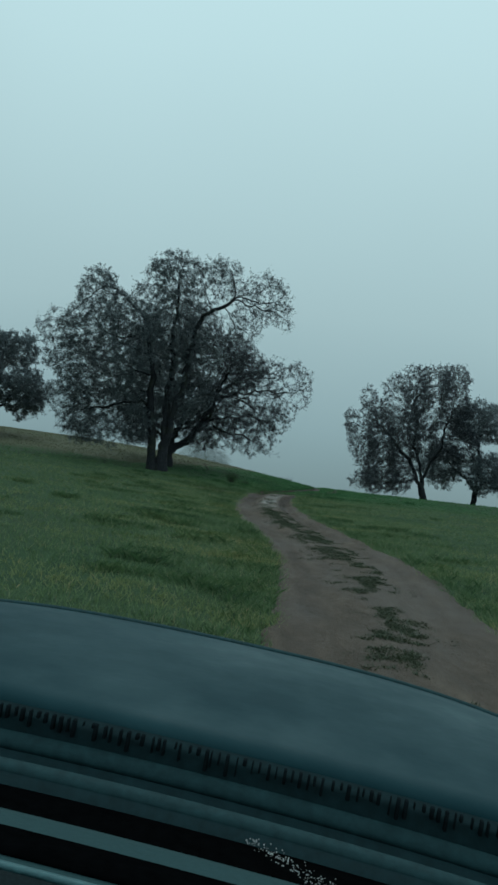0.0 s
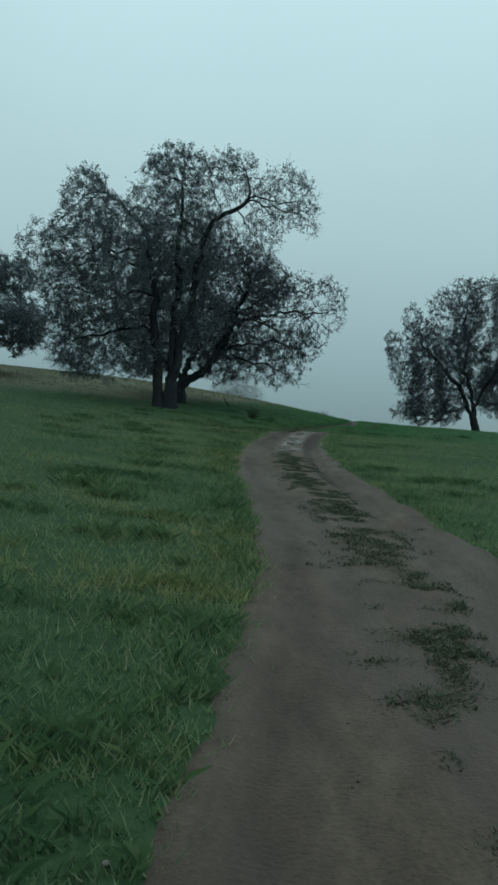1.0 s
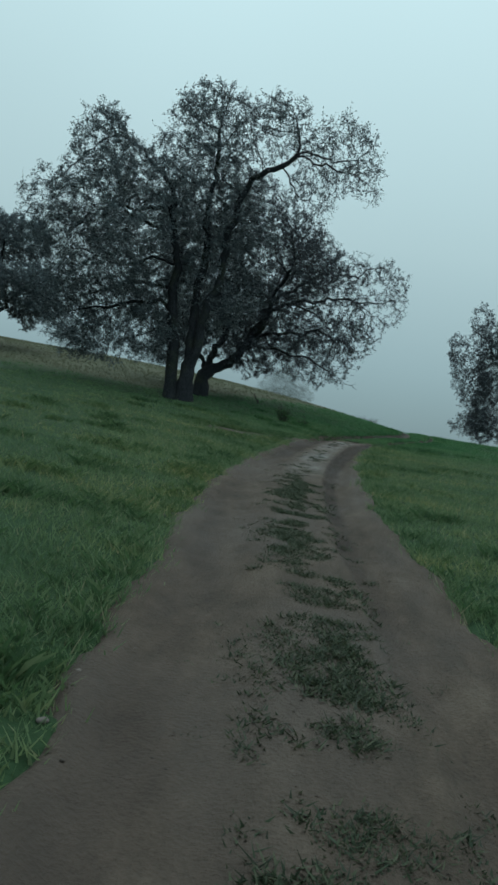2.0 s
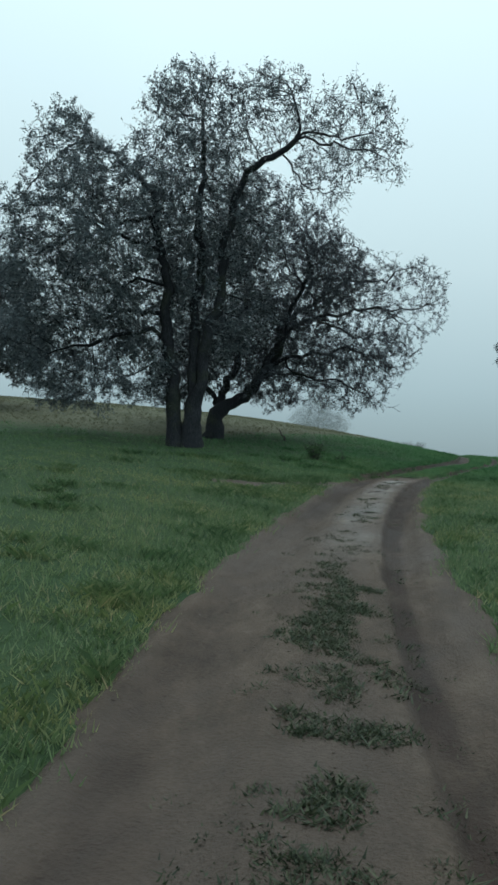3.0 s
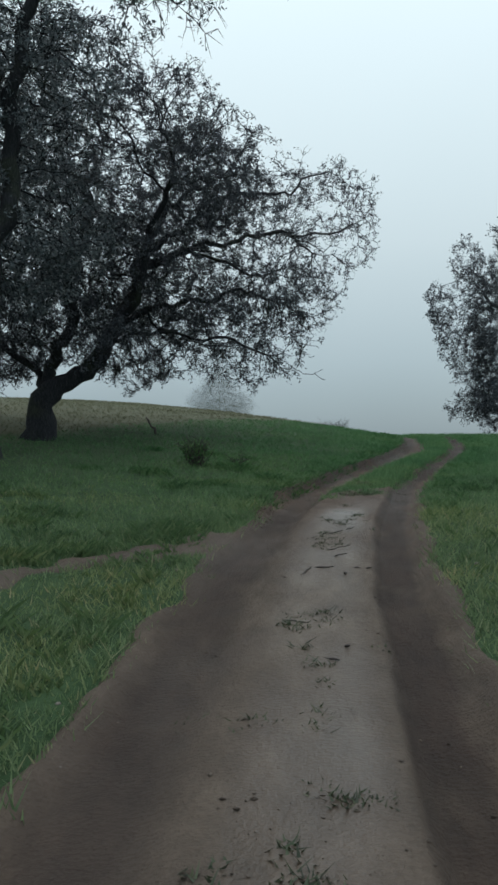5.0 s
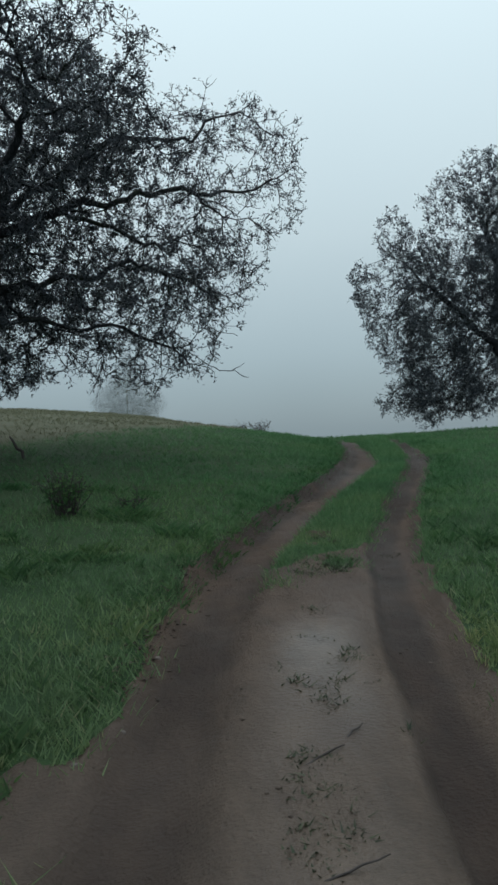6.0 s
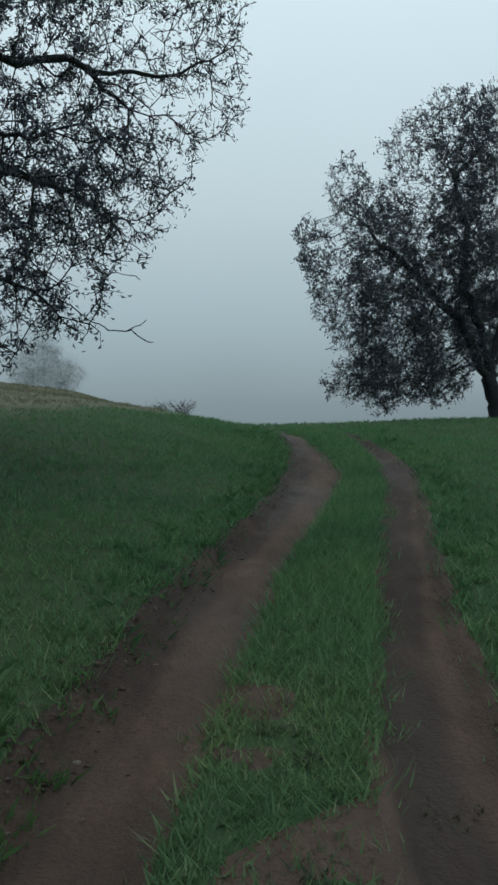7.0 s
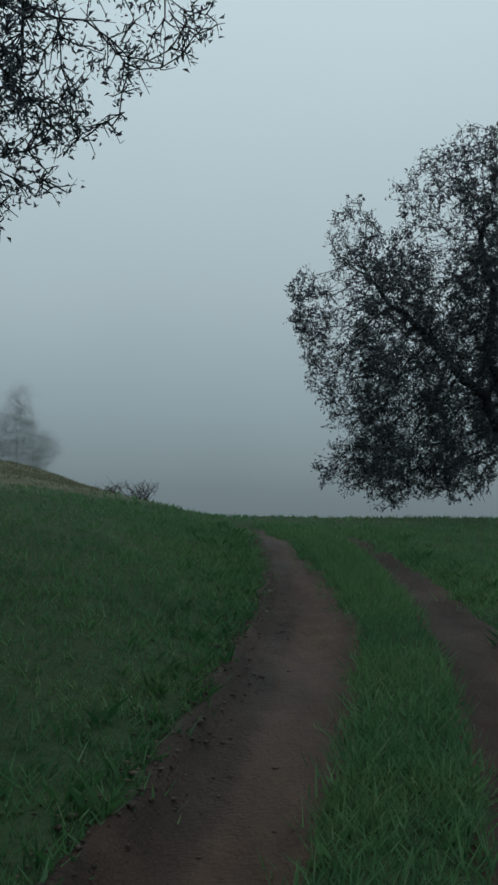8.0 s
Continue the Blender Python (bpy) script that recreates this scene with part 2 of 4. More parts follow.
def gauge(y):
    """Half the distance between the two ruts."""
    return np.interp(y, (36, 42, 46, 50, 54, 60), (0.7, 0.64, 0.6, 0.57, 0.53, 0.5))


def ruts(y):
    """The edges of the left and of the right rut, across the track."""
    la = np.interp(y, (0, 24, 38, 42, 45, 48, 51, 56, 60), (-1.15, -1.1, -1.05, -1.3, -1.25, -1.05, -0.98, -0.78, -0.62))
    lb = np.interp(y, (0, 24, 38, 42, 46, 50, 56, 60), (-0.4, -0.42, -0.48, -0.5, -0.36, -0.15, -0.24, -0.25))
    ra = np.interp(y, (0, 20, 30, 40, 43, 45, 50, 56, 60), (0.42, 0.46, 0.5, 0.52, 0.42, 0.46, 0.46, 0.56, 0.5))
    rb = np.interp(y, (0, 20, 30, 40, 46, 50, 56, 60), (0.8, 0.8, 0.96, 1.02, 0.98, 0.95, 0.86, 0.7))
    return la, lb, ra, rb


def trench(v, a, b, wall_a, wall_b):
    """A cut from a to b with one steep and one easier wall."""
    return smooth(a - wall_a, a + wall_a, v) * smooth(b + wall_b, b - wall_b, v)


def bare(x, y):
    """How bare the ground is: above 0 inside the track."""
    v = x - road_x(y)
    rag = np.interp(y, (36, 44), (0.12, 0.07)) * wave(x, y, 2.3, 5) + 0.06 * wave(x, y, 6.0, 6)
    wide = np.interp(y, (26, 34), (1.2, 1.05)) - np.abs(v) + rag
    la, lb, ra, rb = ruts(y)
    left = (lb - la) / 2 + 0.02 - np.abs(v - (la + lb) / 2) + rag
    right = (rb - ra) / 2 + 0.02 - np.abs(v - (ra + rb) / 2) + rag
    two = np.maximum(left, right) - 0.1 * smooth(51, 60, y) * (1 + 0.8 * wave(x, y, 2.0, 65))
    # the strip between is worn through in places
    two = np.maximum(two, 0.16 * wave(x, y, 3.0, 64) - 0.07 - 0.4 * smooth(43.5, 48.5, y) - 0.6 * smooth(0.7, 1.0, np.abs(v)))
    k = smooth(38.2, 42.4, y + 1.3 * wave(x, y, 1.4, 63))
    end = smooth(66, 58, y)
    # a muddy side track joins from the meadow
    mid = np.interp(x, SIDE_X, SIDE_Y)
    worn = 0.22 - 0.75 * np.abs(y - mid) * np.interp(x, (-4.5, -2.2, -1.2), (0.85, 0.75, 0.42)) - 0.5 * smooth(-2.9, -4.6, x) + 2.2 * rag - 0.08 * (1 + wave(x, y, 5.0, 61)) - smooth(-1.0, -0.4, x)
    return np.maximum((wide * (1 - k) + two * k) * end - (1 - end) * 0.5, worn)


def land(x, y):
    x, y = np.asarray(x, float), np.asarray(y, float)
    over = eased(y, RISE_Y, RISE_Z)
    u = np.maximum(road_x(np.clip(y, -30, 60)) - np.interp(y, (50, 62), (1.2, 0.6)) - x, 0)
    flat = np.where((y > 60) & (y < 200), 3.25 - 0.0 * y, over)
    hill = smooth(5.0, -5.0, x) * smooth(60, 64, y) * smooth(150, 95, y)
    z = over * (1 - hill) + flat * hill
    steep = np.interp(y, (-30, 0, 20, 43, 60, 80, 110), (0.0, 0.045, 0.06, 0.105, 0.20, 0.30, 0.22))
    z = z + steep * 12 * (1 - np.exp(-u / 12)) * smooth(400, 90, np.abs(x)) * smooth(300, 90, y)
    near = smooth(160, 60, np.hypot(x, y - 30))
    z = z + near * (0.06 * wave(x, y, 0.35, 1) + (0.008 + 0.027 * smooth(0.9, 2.2, np.abs(x - road_x(y)))) * wave(x, y, 1.3, 2))
    # the ruts
    v = x - road_x(y)
    la, lb, ra, rb = ruts(y)
    sway = 0.05 * wave(x, y, 1.5, 71) + 0.02 * wave(x, y, 5.5, 72)
    deep_l = np.interp(y, (-30, 10, 24, 34, 42, 54, 62), (0.02, 0.035, 0.05, 0.065, 0.13, 0.11, 0.0))
    deep_r = np.interp(y, (-30, 10, 24, 31, 44, 54, 62), (0.02, 0.04, 0.07, 0.12, 0.10, 0.08, 0.0))
    z = z - deep_l * trench(v + sway, la + 0.1, lb, 0.08, 0.14) - deep_r * trench(v + sway, ra, rb - 0.06, 0.045, 0.12) - 0.02 * np.clip(bare(x, y) * 3, 0, 1)
    # churned clods and ridges where the ruts climb to the crest
    churned = np.clip(bare(x, y) * 4, 0, 1) * smooth(37, 43, y) * smooth(64, 58, y)
    return z + churned * (0.02 * wave(x, y, 5.0, 73) + 0.012 * wave(x, y * 1.6, 11.0, 74))


def z_at(x, y):
    return float(land(np.array([x]), np.array([y]))[0])


def spaced(a, b, step, reach, grow):
    mid = list(np.arange(a, b + step / 2, step))
    lo, hi, s = [a], [b], step
    while lo[-1] > -reach:
        s *= grow
        lo.append(lo[-1] - s)
        hi.append(hi[-1] + s)
    return np.array(lo[:0:-1] + mid + hi[1:])


def mesh_of(name, verts, faces, mat, smooth_shade=False):
    """A mesh from numpy arrays: n x 3 places and m x k corners."""
    me = bpy.data.meshes.new(name)
    verts, faces = np.asarray(verts, np.float32), np.asarray(faces, np.int32)
    k = faces.shape[1]
    me.vertices.add(len(verts))
    me.vertices.foreach_set("co", verts.ravel())
    me.loops.add(faces.size)
    me.loops.foreach_set("vertex_index", faces.ravel())
    me.polygons.add(len(faces))
    me.polygons.foreach_set("loop_start", np.arange(0, faces.size, k, dtype=np.int32))
    me.polygons.foreach_set("loop_total", np.full(len(faces), k, np.int32))
    if smooth_shade:
        me.polygons.foreach_set("use_smooth", np.ones(len(faces), bool))
    me.materials.append(mat)
    me.update(calc_edges=True)
    me.validate()
    return me


def grid_faces(nx, ny):
    i = np.arange(nx * ny).reshape(ny, nx)
    return np.stack([i[:-1, :-1], i[:-1, 1:], i[1:, 1:], i[1:, :-1]], -1).reshape(-1, 4)


def build_ground():
    xs = spaced(-9.0, 9.0, 0.22, 3500, 1.13)
    ys = spaced(-3.0, 64.0, 0.25, 3500, 1.13)
    X, Y = np.meshgrid(xs, ys)
    Z = land(X, Y) - 0.14 * smooth(0.02, 0.16, np.where((Y > -7) & (Y < 65), bare(X, Y), -1))  # the road's own sheet lies over this trough
    v = np.stack([X, Y, Z], -1).reshape(-1, 3)
    ob = new("ground", mesh_of("ground", v, grid_faces(len(xs), len(ys)), M_ground, True))
    tagged(ob, "green hillside meadow with a straw-coloured far slope", "ground", kind="structure")
    return ob


def build_road():
    vs = np.concatenate([np.arange(-5.4, -1.7, 0.08), np.arange(-1.7, 1.65, 0.05), np.arange(1.65, 2.01, 0.08)])
    ys = np.arange(-8.0, 66.0, 0.12)
    V, Y = np.meshgrid(vs, ys)
    X = V + road_x(Y)
    b = bare(X, Y)
    lift = np.clip(b * 0.6, -0.1, 0.018)
    clod = 0.008 * wave(X * 2.0, Y * 0.35, 2.6, 8) + 0.007 * wave(X, Y * 0.5, 2.4, 9) + 0.006 * np.abs(wave(X, Y, 7.5, 10))
    Z = land(X, Y) + lift + clod * np.clip(b * 4, 0, 1)
    v = np.stack([X, Y, Z], -1).reshape(-1, 3)
    me = mesh_of("road", v, grid_faces(len(vs), len(ys)), M_dirt, True)
    # mud stays damp where the wheels run and puddle
    la, lb, ra, rb = ruts(Y)
    sway = 0.05 * wave(X, Y, 1.5, 71) + 0.02 * wave(X, Y, 5.5, 72)
    W = V + sway
    far_up = smooth(40, 44, Y)
    damp = 1.2 * trench(W, ra - 0.02, ra + 0.2 + 0.12 * smooth(28, 33, Y), 0.03, 0.07) * smooth(14, 24, Y)
    damp = damp + 0.9 * trench(W, -0.95, -0.5, 0.12, 0.12) * smooth(27, 33, Y) * (1 - far_up) + 0.4 * trench(W, -1.0, -0.72, 0.08, 0.08) * smooth(30, 22, Y)
    damp = damp + far_up * (1.1 * trench(W, la - 0.1, la + 0.34, 0.1, 0.09) + 0.6 * trench(W, rb - 0.1, rb + 0.1, 0.05, 0.08) + 0.14 + 0.3 * smooth(47, 54, Y) + 0.22 * wave(X, Y * 0.4, 5.0, 35))
    damp = np.clip(damp * (0.85 + 0.5 * wave(X, Y, 2.2, 31) + 0.3 * wave(X, Y, 6.0, 34)), 0, 1)
    pool = np.exp(-((V - 0.08) / 0.34) ** 4) * smooth(26, 31, Y) * smooth(41, 38.5, Y) * (0.8 + 0.7 * wave(X, Y, 1.7, 33))
    at = me.attributes.new("pool", "FLOAT", "POINT")
    at.data.foreach_set("value", np.clip(pool, 0, 1).astype(np.float32).ravel())
    at = me.attributes.new("damp", "FLOAT", "POINT")
    at.data.foreach_set("value", damp.astype(np.float32).ravel())
    ob = new("road", me)
    tagged(ob, "wet reddish-brown dirt track with two worn ruts", "dirt track", kind="structure")
    return ob


build_ground()
build_road()


# ---- grass ----
def blades(rng, x, y, per, height, width, lean, two=True):
    """Tufts of grass blades at the places x, y: verts and faces."""
    n = len(x) * per
    bx = np.repeat(x, per) + rng.normal(0, 0.035, n)
    by = np.repeat(y, per) + rng.normal(0, 0.035, n)
    bz = land(bx, by) - 0.01
    h = np.repeat(height, per) * rng.uniform(0.5, 1.15, n)
    w = width * rng.uniform(0.6, 1.3, n)
    a = rng.uniform(0, 6.283, n)
    l = rng.uniform(0.2, 1.0, n) * lean * h
    la = rng.uniform(0, 6.283, n)
    base = np.stack([bx, by, bz], -1)
    side = np.stack([np.cos(a) * w, np.sin(a) * w, 0 * a], -1)
    mid = base + np.stack([np.cos(la) * l * 0.35, np.sin(la) * l * 0.35, h * 0.6], -1)
    top = base + np.stack([np.cos(la) * l, np.sin(la) * l, h], -1)
    if two:
        v = np.stack([base - side, base + side, mid + side * 0.7, top], 1).reshape(-1, 3)
        i = np.arange(n)[:, None] * 4
        f = np.concatenate([i + [0, 1, 2], i + [0, 2, 3]], 0)
    else:
        v = np.stack([base - side, base + side, top], 1).reshape(-1, 3)
        f = np.arange(n)[:, None] * 3 + [0, 1, 2]
    return v, f


def scatter(rng, n, x0, x1, y0, y1):
    return rng.uniform(x0, x1, n), rng.uniform(y0, y1, n)


def dry(x, y):
    """Where last year's grass stands."""
    edge = y - np.maximum(44.5, 60 + 1.9 * x)
    return smooth(-1.5, 3.0, edge + 1.2 * wave(x, y, 0.9, 21)) * smooth(2.0, -1.0, x)


def build_grass():
    rng = np.random.RandomState(4)
    x, y = scatter(rng, 84000, -12, 12, 1.5, 60)
    yn = rng.uniform(2, 58, 70000)
    xn = road_x(yn) + np.where(rng.rand(len(yn)) < 0.55, -1, 1) * np.abs(rng.normal(0, 2.0, len(yn)))
    ym = rng.uniform(39, 59, 9000)
    xm = road_x(ym) + rng.uniform(-0.6, 0.7, len(ym))  # the strip between the ruts
    x, y = np.concatenate([x, xn, xm]), np.concatenate([y, yn, ym])
    keep = (bare(x, y) < -0.03 + 0.16 * rng.rand(len(x)) ** 2) & (dry(x, y) < 0.6) & (rng.rand(len(x)) < np.clip(1.15 - 0.04 * np.abs(x), 0.4, 1))
    x, y = x[keep], y[keep]
    tall = 0.075 + 0.04 * wave(x, y, 0.8, 11) + 0.07 * rng.rand(len(x)) ** 4
    tall = np.clip(tall, 0.04, 0.3)
    v, f = blades(rng, x, y, 4, tall, 0.0068, 1.3, False)
    ob = new("meadow_grass", mesh_of("meadow_grass", v, f, M_grass))
    tagged(ob, "short lush wet green grass on the hillside", "grass", kind="stuff")
    x, y = scatter(rng, 36000, -48, 40, 8, 96)
    keep = ((np.abs(x) > 11.5) | (y > 59)) & (dry(x, y) < 0.5) & (bare(x, y) < -0.02)
    x, y = x[keep], y[keep]
    v, f = blades(rng, x, y, 4, np.full(len(x), 0.10), 0.02, 1.1, False)
    tagged(new("far_grass", mesh_of("far_grass", v, f, M_grass)), "green meadow grass on the farther slope", "grass", kind="stuff")
    x, y = scatter(rng, 34000, -42, 2, 44, 98)
    keep = dry(x, y) > 0.35 + 0.3 * rng.rand(len(x))
    x, y = x[keep], y[keep]
    v, f = blades(rng, x, y, 4, np.full(len(x), 0.11), 0.012, 1.6, False)
    tagged(new("dead_grass", mesh_of("dead_grass", v, f, M_straw)), "pale straw-coloured dead grass on the far slope", "dead grass", kind="stuff")


build_grass()


# ---- trees ----
def tube(points, radii, sides, verts, faces, rough=0.0, seed=0):
    """Adds a tapering tube along the points."""
    rng = np.random.RandomState(seed)
    pts = np.asarray(points, float)
    d = np.gradient(pts, axis=0)
    d /= np.linalg.norm(d, axis=1)[:, None] + 1e-9
    ref = np.array([1.0, 0.3, 0.1])
    start = sum(len(v) for v in verts)
    ang = np.arange(sides) * 2 * math.pi / sides
    rings = []
    for p, t, r in zip(pts, d, radii):
        a = ref - t * (ref @ t)
        a /= np.linalg.norm(a) + 1e-9
        b = np.cross(t, a)
        ref = a
        rr = r * (1 + rough * rng.uniform(-1, 1, sides))
        rings.append(p + (np.cos(ang) * rr)[:, None] * a + (np.sin(ang) * rr)[:, None] * b)
    verts.append(np.concatenate(rings))
    k = np.arange(sides)
    k2 = (k + 1) % sides
    for j in range(len(pts) - 1):
        o = start + j * sides
        faces.append(np.stack([o + k, o + k2, o + sides + k2, o + sides + k], -1))


def grow(rng, stems, lobes, pulls, kill, step, wander, droop, kink=1.0):
    """A skeleton of branches that grows from the stems into the lobes of the crown."""
    nodes, parent, dead = [], [], []
    for stem in stems:
        line, from_node = stem[0], stem[1]
        pts = np.array(line, float)
        seg = np.linalg.norm(np.diff(pts, axis=0), axis=1)
        s = np.concatenate([[0], np.cumsum(seg)])
        prev = -1
        sway = rng.uniform(0, 6.283, (3, 2))
        if from_node >= 0:
            prev = int(np.argmin(np.linalg.norm(np.array(nodes) - pts[0], axis=1)))
        hop = step * 0.3 if len(stem) > 2 else step
        for q in np.arange(0 if prev < 0 else hop, s[-1] + 0.01, hop):
            p = np.array([np.interp(q, s, pts[:, k]) for k in range(3)])
            if prev >= 0:
                p = p + rng.normal(0, 0.14 * hop, 3) + (min(q, 1.0) if from_node >= 0 else float(np.clip((q - 2.5) / 3, 0, 1))) * (0.06 * np.sin(2.1 * q + sway[:, 0]) + 0.03 * np.sin(5.1 * q + sway[:, 1])) * kink
            nodes.append(p)
            parent.append(prev)
            dead.append(len(stem) > 2)
            prev = len(nodes) - 1
    vol = np.array([lb[3] * lb[4] * lb[5] * lb[6] for lb in lobes])
    cloud = []
    for lb, n in zip(lobes, (pulls * vol / vol.sum()).astype(int) + 6):
        d = rng.normal(0, 1, (n, 3))
        d /= np.linalg.norm(d, axis=1)[:, None]
        r = rng.uniform(0.25, 1, (n, 1)) ** 0.5
        cloud.append(np.array(lb[:3]) + d * r * np.array(lb[3:6]))
    cloud = np.concatenate(cloud)
    alive = np.ones(len(cloud), bool)
    N = np.array(nodes)
    dist = np.linalg.norm(cloud[:, None] - N[None], axis=2) + np.array(dead)[None] * 50
    best, bd = dist.argmin(1), dist.min(1)
    for turn in range(90):
        live = np.nonzero(alive)[0]
        if len(live) < 4:
            break
        own = best[live]
        pull = (cloud[live] - N[own]) / bd[live][:, None]
        who, inv = np.unique(own, return_inverse=True)
        acc = np.zeros((len(who), 3))
        np.add.at(acc, inv, pull)
        acc /= np.linalg.norm(acc, axis=1)[:, None] + 1e-6
        par = np.array([parent[w] for w in who])
        on = np.where((par >= 0)[:, None], N[who] - N[np.maximum(par, 0)], acc)
        on /= np.linalg.norm(on, axis=1)[:, None] + 1e-6
        d = acc + 0.35 * on + rng.normal(0, wander, acc.shape) + np.array([0, 0, -droop])
        d /= np.linalg.norm(d, axis=1)[:, None] + 1e-6
        fresh = N[who] + d * step
        at = len(N)
        N = np.concatenate([N, fresh])
        parent.extend(int(w) for w in who)
        c2 = cloud[live].astype(np.float32)
        f2 = fresh.astype(np.float32)
        dn = (c2 ** 2).sum(1)[:, None] + (f2 ** 2).sum(1)[None] - 2 * (c2 @ f2.T)
        j = dn.argmin(1)
        m = np.linalg.norm(cloud[live] - fresh[j], axis=1)
        closer = m < bd[live]
        best[live[closer]], bd[live[closer]] = at + j[closer], m[closer]
        alive &= bd > kill
    return N, np.array(parent), np.concatenate([np.array(dead), np.zeros(len(N) - len(dead), bool)])


def make_tree(label, category, base, stems, lobes, seed, pulls=1500, kill=0.5, step=0.3, girth=0.4, twigs=3, leaves=8,
              leaf=0.07, wander=0.28, droop=0.08, mat_leaf=None, mat_bark=None, name="oak_tree", thick=0.036, bare_tips=0.08, bent=True, curled=False, leafage=None, stem_girth=None, tip=0.0062, twig_len=0.92, fluff=0.045, twig_wide=1.0, kink=1.0):
    rng = np.random.RandomState(seed)
    root = new(name)
    root.location = base
    N, parent, dead = grow(rng, stems, lobes, pulls, kill, step, wander, droop, kink)
    n = len(N)
    kids = [[] for _ in range(n)]
    for i in range(n - 1, -1, -1):
        if parent[i] >= 0:
            kids[parent[i]].append(i)
    e = 2.25
    load = np.zeros(n)
    for i in range(n - 1, -1, -1):
        if not kids[i]:
            load[i] += 1.0
        if parent[i] >= 0:
            load[parent[i]] += load[i] + 0.03
    roots = [i for i in range(n) if parent[i] < 0]
    big = max(load[i] for i in roots)
    p = math.log(girth / tip) / math.log(big)
    stout = tip * np.maximum(load, 1) ** p
    rad = np.maximum(stout * (stout / girth) ** 0.2, 0.0075)  # limbs thin out faster than the stem
    if stem_girth is not None:
        rad = rad * stem_girth(N)
    foot = N[:, 2] - base[2]
    rad = rad * (1 + 0.55 * np.exp(-np.maximum(foot, 0) / 0.45))
    tv, tf, bv, bf, limbs = [], [], [], [], []
    chains = [[i] for i in roots]
    k = 0
    while k < len(chains):
        c = chains[k]
        k += 1
        while kids[c[-1]]:
            order = sorted(kids[c[-1]], key=lambda q: -load[q])
            for o in order[1:]:
                chains.append([c[-1], o])
            c.append(order[0])
        if len(c) < 2:
            continue
        pts = N[c]
        r = rad[c].copy()
        if parent[c[0]] >= 0 or c[0] not in roots:
            r[0] = r[1]
        if c[0] in roots:
            pts = np.concatenate([[pts[0] - [0, 0, 0.35]], pts])
            r = np.concatenate([[r[0] * 1.15], r])
        r[-1] *= 0.5
        if r[0] > thick:
            m = max(2, int(np.sum(r > thick * 0.8)))
            lv, lf = ([], []) if c[0] not in roots else (tv, tf)
            tube(pts[:m + 1], r[:m + 1], 10, lv, lf, 0.10, k)
            if c[0] not in roots:
                limbs.append((lv, lf))
            if m + 1 < len(pts):
                tube(pts[m:], r[m:], 5, bv, bf, 0.08, k)
        else:
            tube(pts, r, 5 if r[0] > 0.02 else 4, bv, bf, 0.06, k)
    # twigs and leaves, all at once
    slim = np.nonzero((stout < 0.045) & ~dead)[0]
    at = np.repeat(slim, twigs)
    q = len(at)
    out = rng.normal(0, 1, (q, 3))
    along = N[at] - N[np.maximum(parent[at], 0)]
    along /= np.linalg.norm(along, axis=1)[:, None] + 1e-6
    d0 = out / np.linalg.norm(out, axis=1)[:, None] + 0.7 * along
    d0 /= np.linalg.norm(d0, axis=1)[:, None] + 1e-6
    ln = rng.uniform(0.18, 0.62, q)[:, None] * (step / 0.3) * twig_len
    bend = rng.normal(0, 0.6, (q, 3)) + [0, 0, -0.1]
    p0 = N[at] + rng.normal(0, 0.05, (q, 3)) * 0.2
    p1 = p0 + d0 * ln * 0.5
    d1 = d0 + bend
    p2 = p1 + d1 / np.linalg.norm(d1, axis=1)[:, None] * ln * 0.5
    w = np.array([0.008, 0.0058, 0.0032]) * (step / 0.3) * twig_wide
    a = np.cross(d0, rng.normal(0, 1, (q, 3)))
    a /= np.linalg.norm(a, axis=1)[:, None] + 1e-6
    b = np.cross(d0, a)
    ring = [(-1.0, 0.0), (0.5, 0.87), (0.5, -0.87)]
    vv = []
    for pt, ww in ((p0, w[0]), (p1, w[1]), (p2, w[2])) if bent else ((p0, w[0]), (p2, w[2])):
        for ca, sa in ring:
            vv.append(pt + (a * ca + b * sa) * ww)
    vv = np.stack(vv, 1).reshape(-1, 3)
    o = np.arange(q)[:, None] * (9 if bent else 6)
    ff = []
    for j in (0, 3) if bent else (0,):
        for s0, s1 in ((0, 1), (1, 2), (2, 0)):
            ff.append(o + [j + s0, j + s1, j + 3 + s1, j + 3 + s0])
    ff = np.concatenate(ff)
    start = sum(len(v) for v in bv)
    bv.append(vv)
    bf.append(ff + start)
    # leaves stand in clumps, with gaps between
    clump = sum(np.sin(p1 @ rng.normal(0, 2.6, 3) + rng.uniform(0, 6.283)) for k in range(6)) / 2.4
    bushy = rng.rand(q) > bare_tips + (0.32 if bare_tips > 0 else 0.0) * np.clip(-clump, 0, 1.2)
    lp = int(leaves)
    u = rng.uniform(0.15, 1.05, (q, lp, 1))
    base_pt = np.where(u < 0.5, p0[:, None] + (p1 - p0)[:, None] * (u * 2), p1[:, None] + (p2 - p1)[:, None] * (u * 2 - 1))
    full = np.ones(q) if leafage is None else np.clip(leafage(p1) * (0.8 + 0.45 * clump), 0.06, 1.0)
    base_pt = base_pt[bushy[:, None] & (rng.rand(q, lp) < full[:, None])]
    c = len(base_pt)
    base_pt = base_pt + rng.normal(0, fluff, (c, 3))
    dl = rng.normal(0, 1, (c, 3)) + [0, 0, -0.25]
    dl /= np.linalg.norm(dl, axis=1)[:, None]
    sd = np.cross(dl, rng.normal(0, 1, (c, 3)))
    sd /= np.linalg.norm(sd, axis=1)[:, None] + 1e-6
    L = leaf * rng.uniform(0.55, 1.25, (c, 1))
    mid = base_pt + dl * L * 0.5
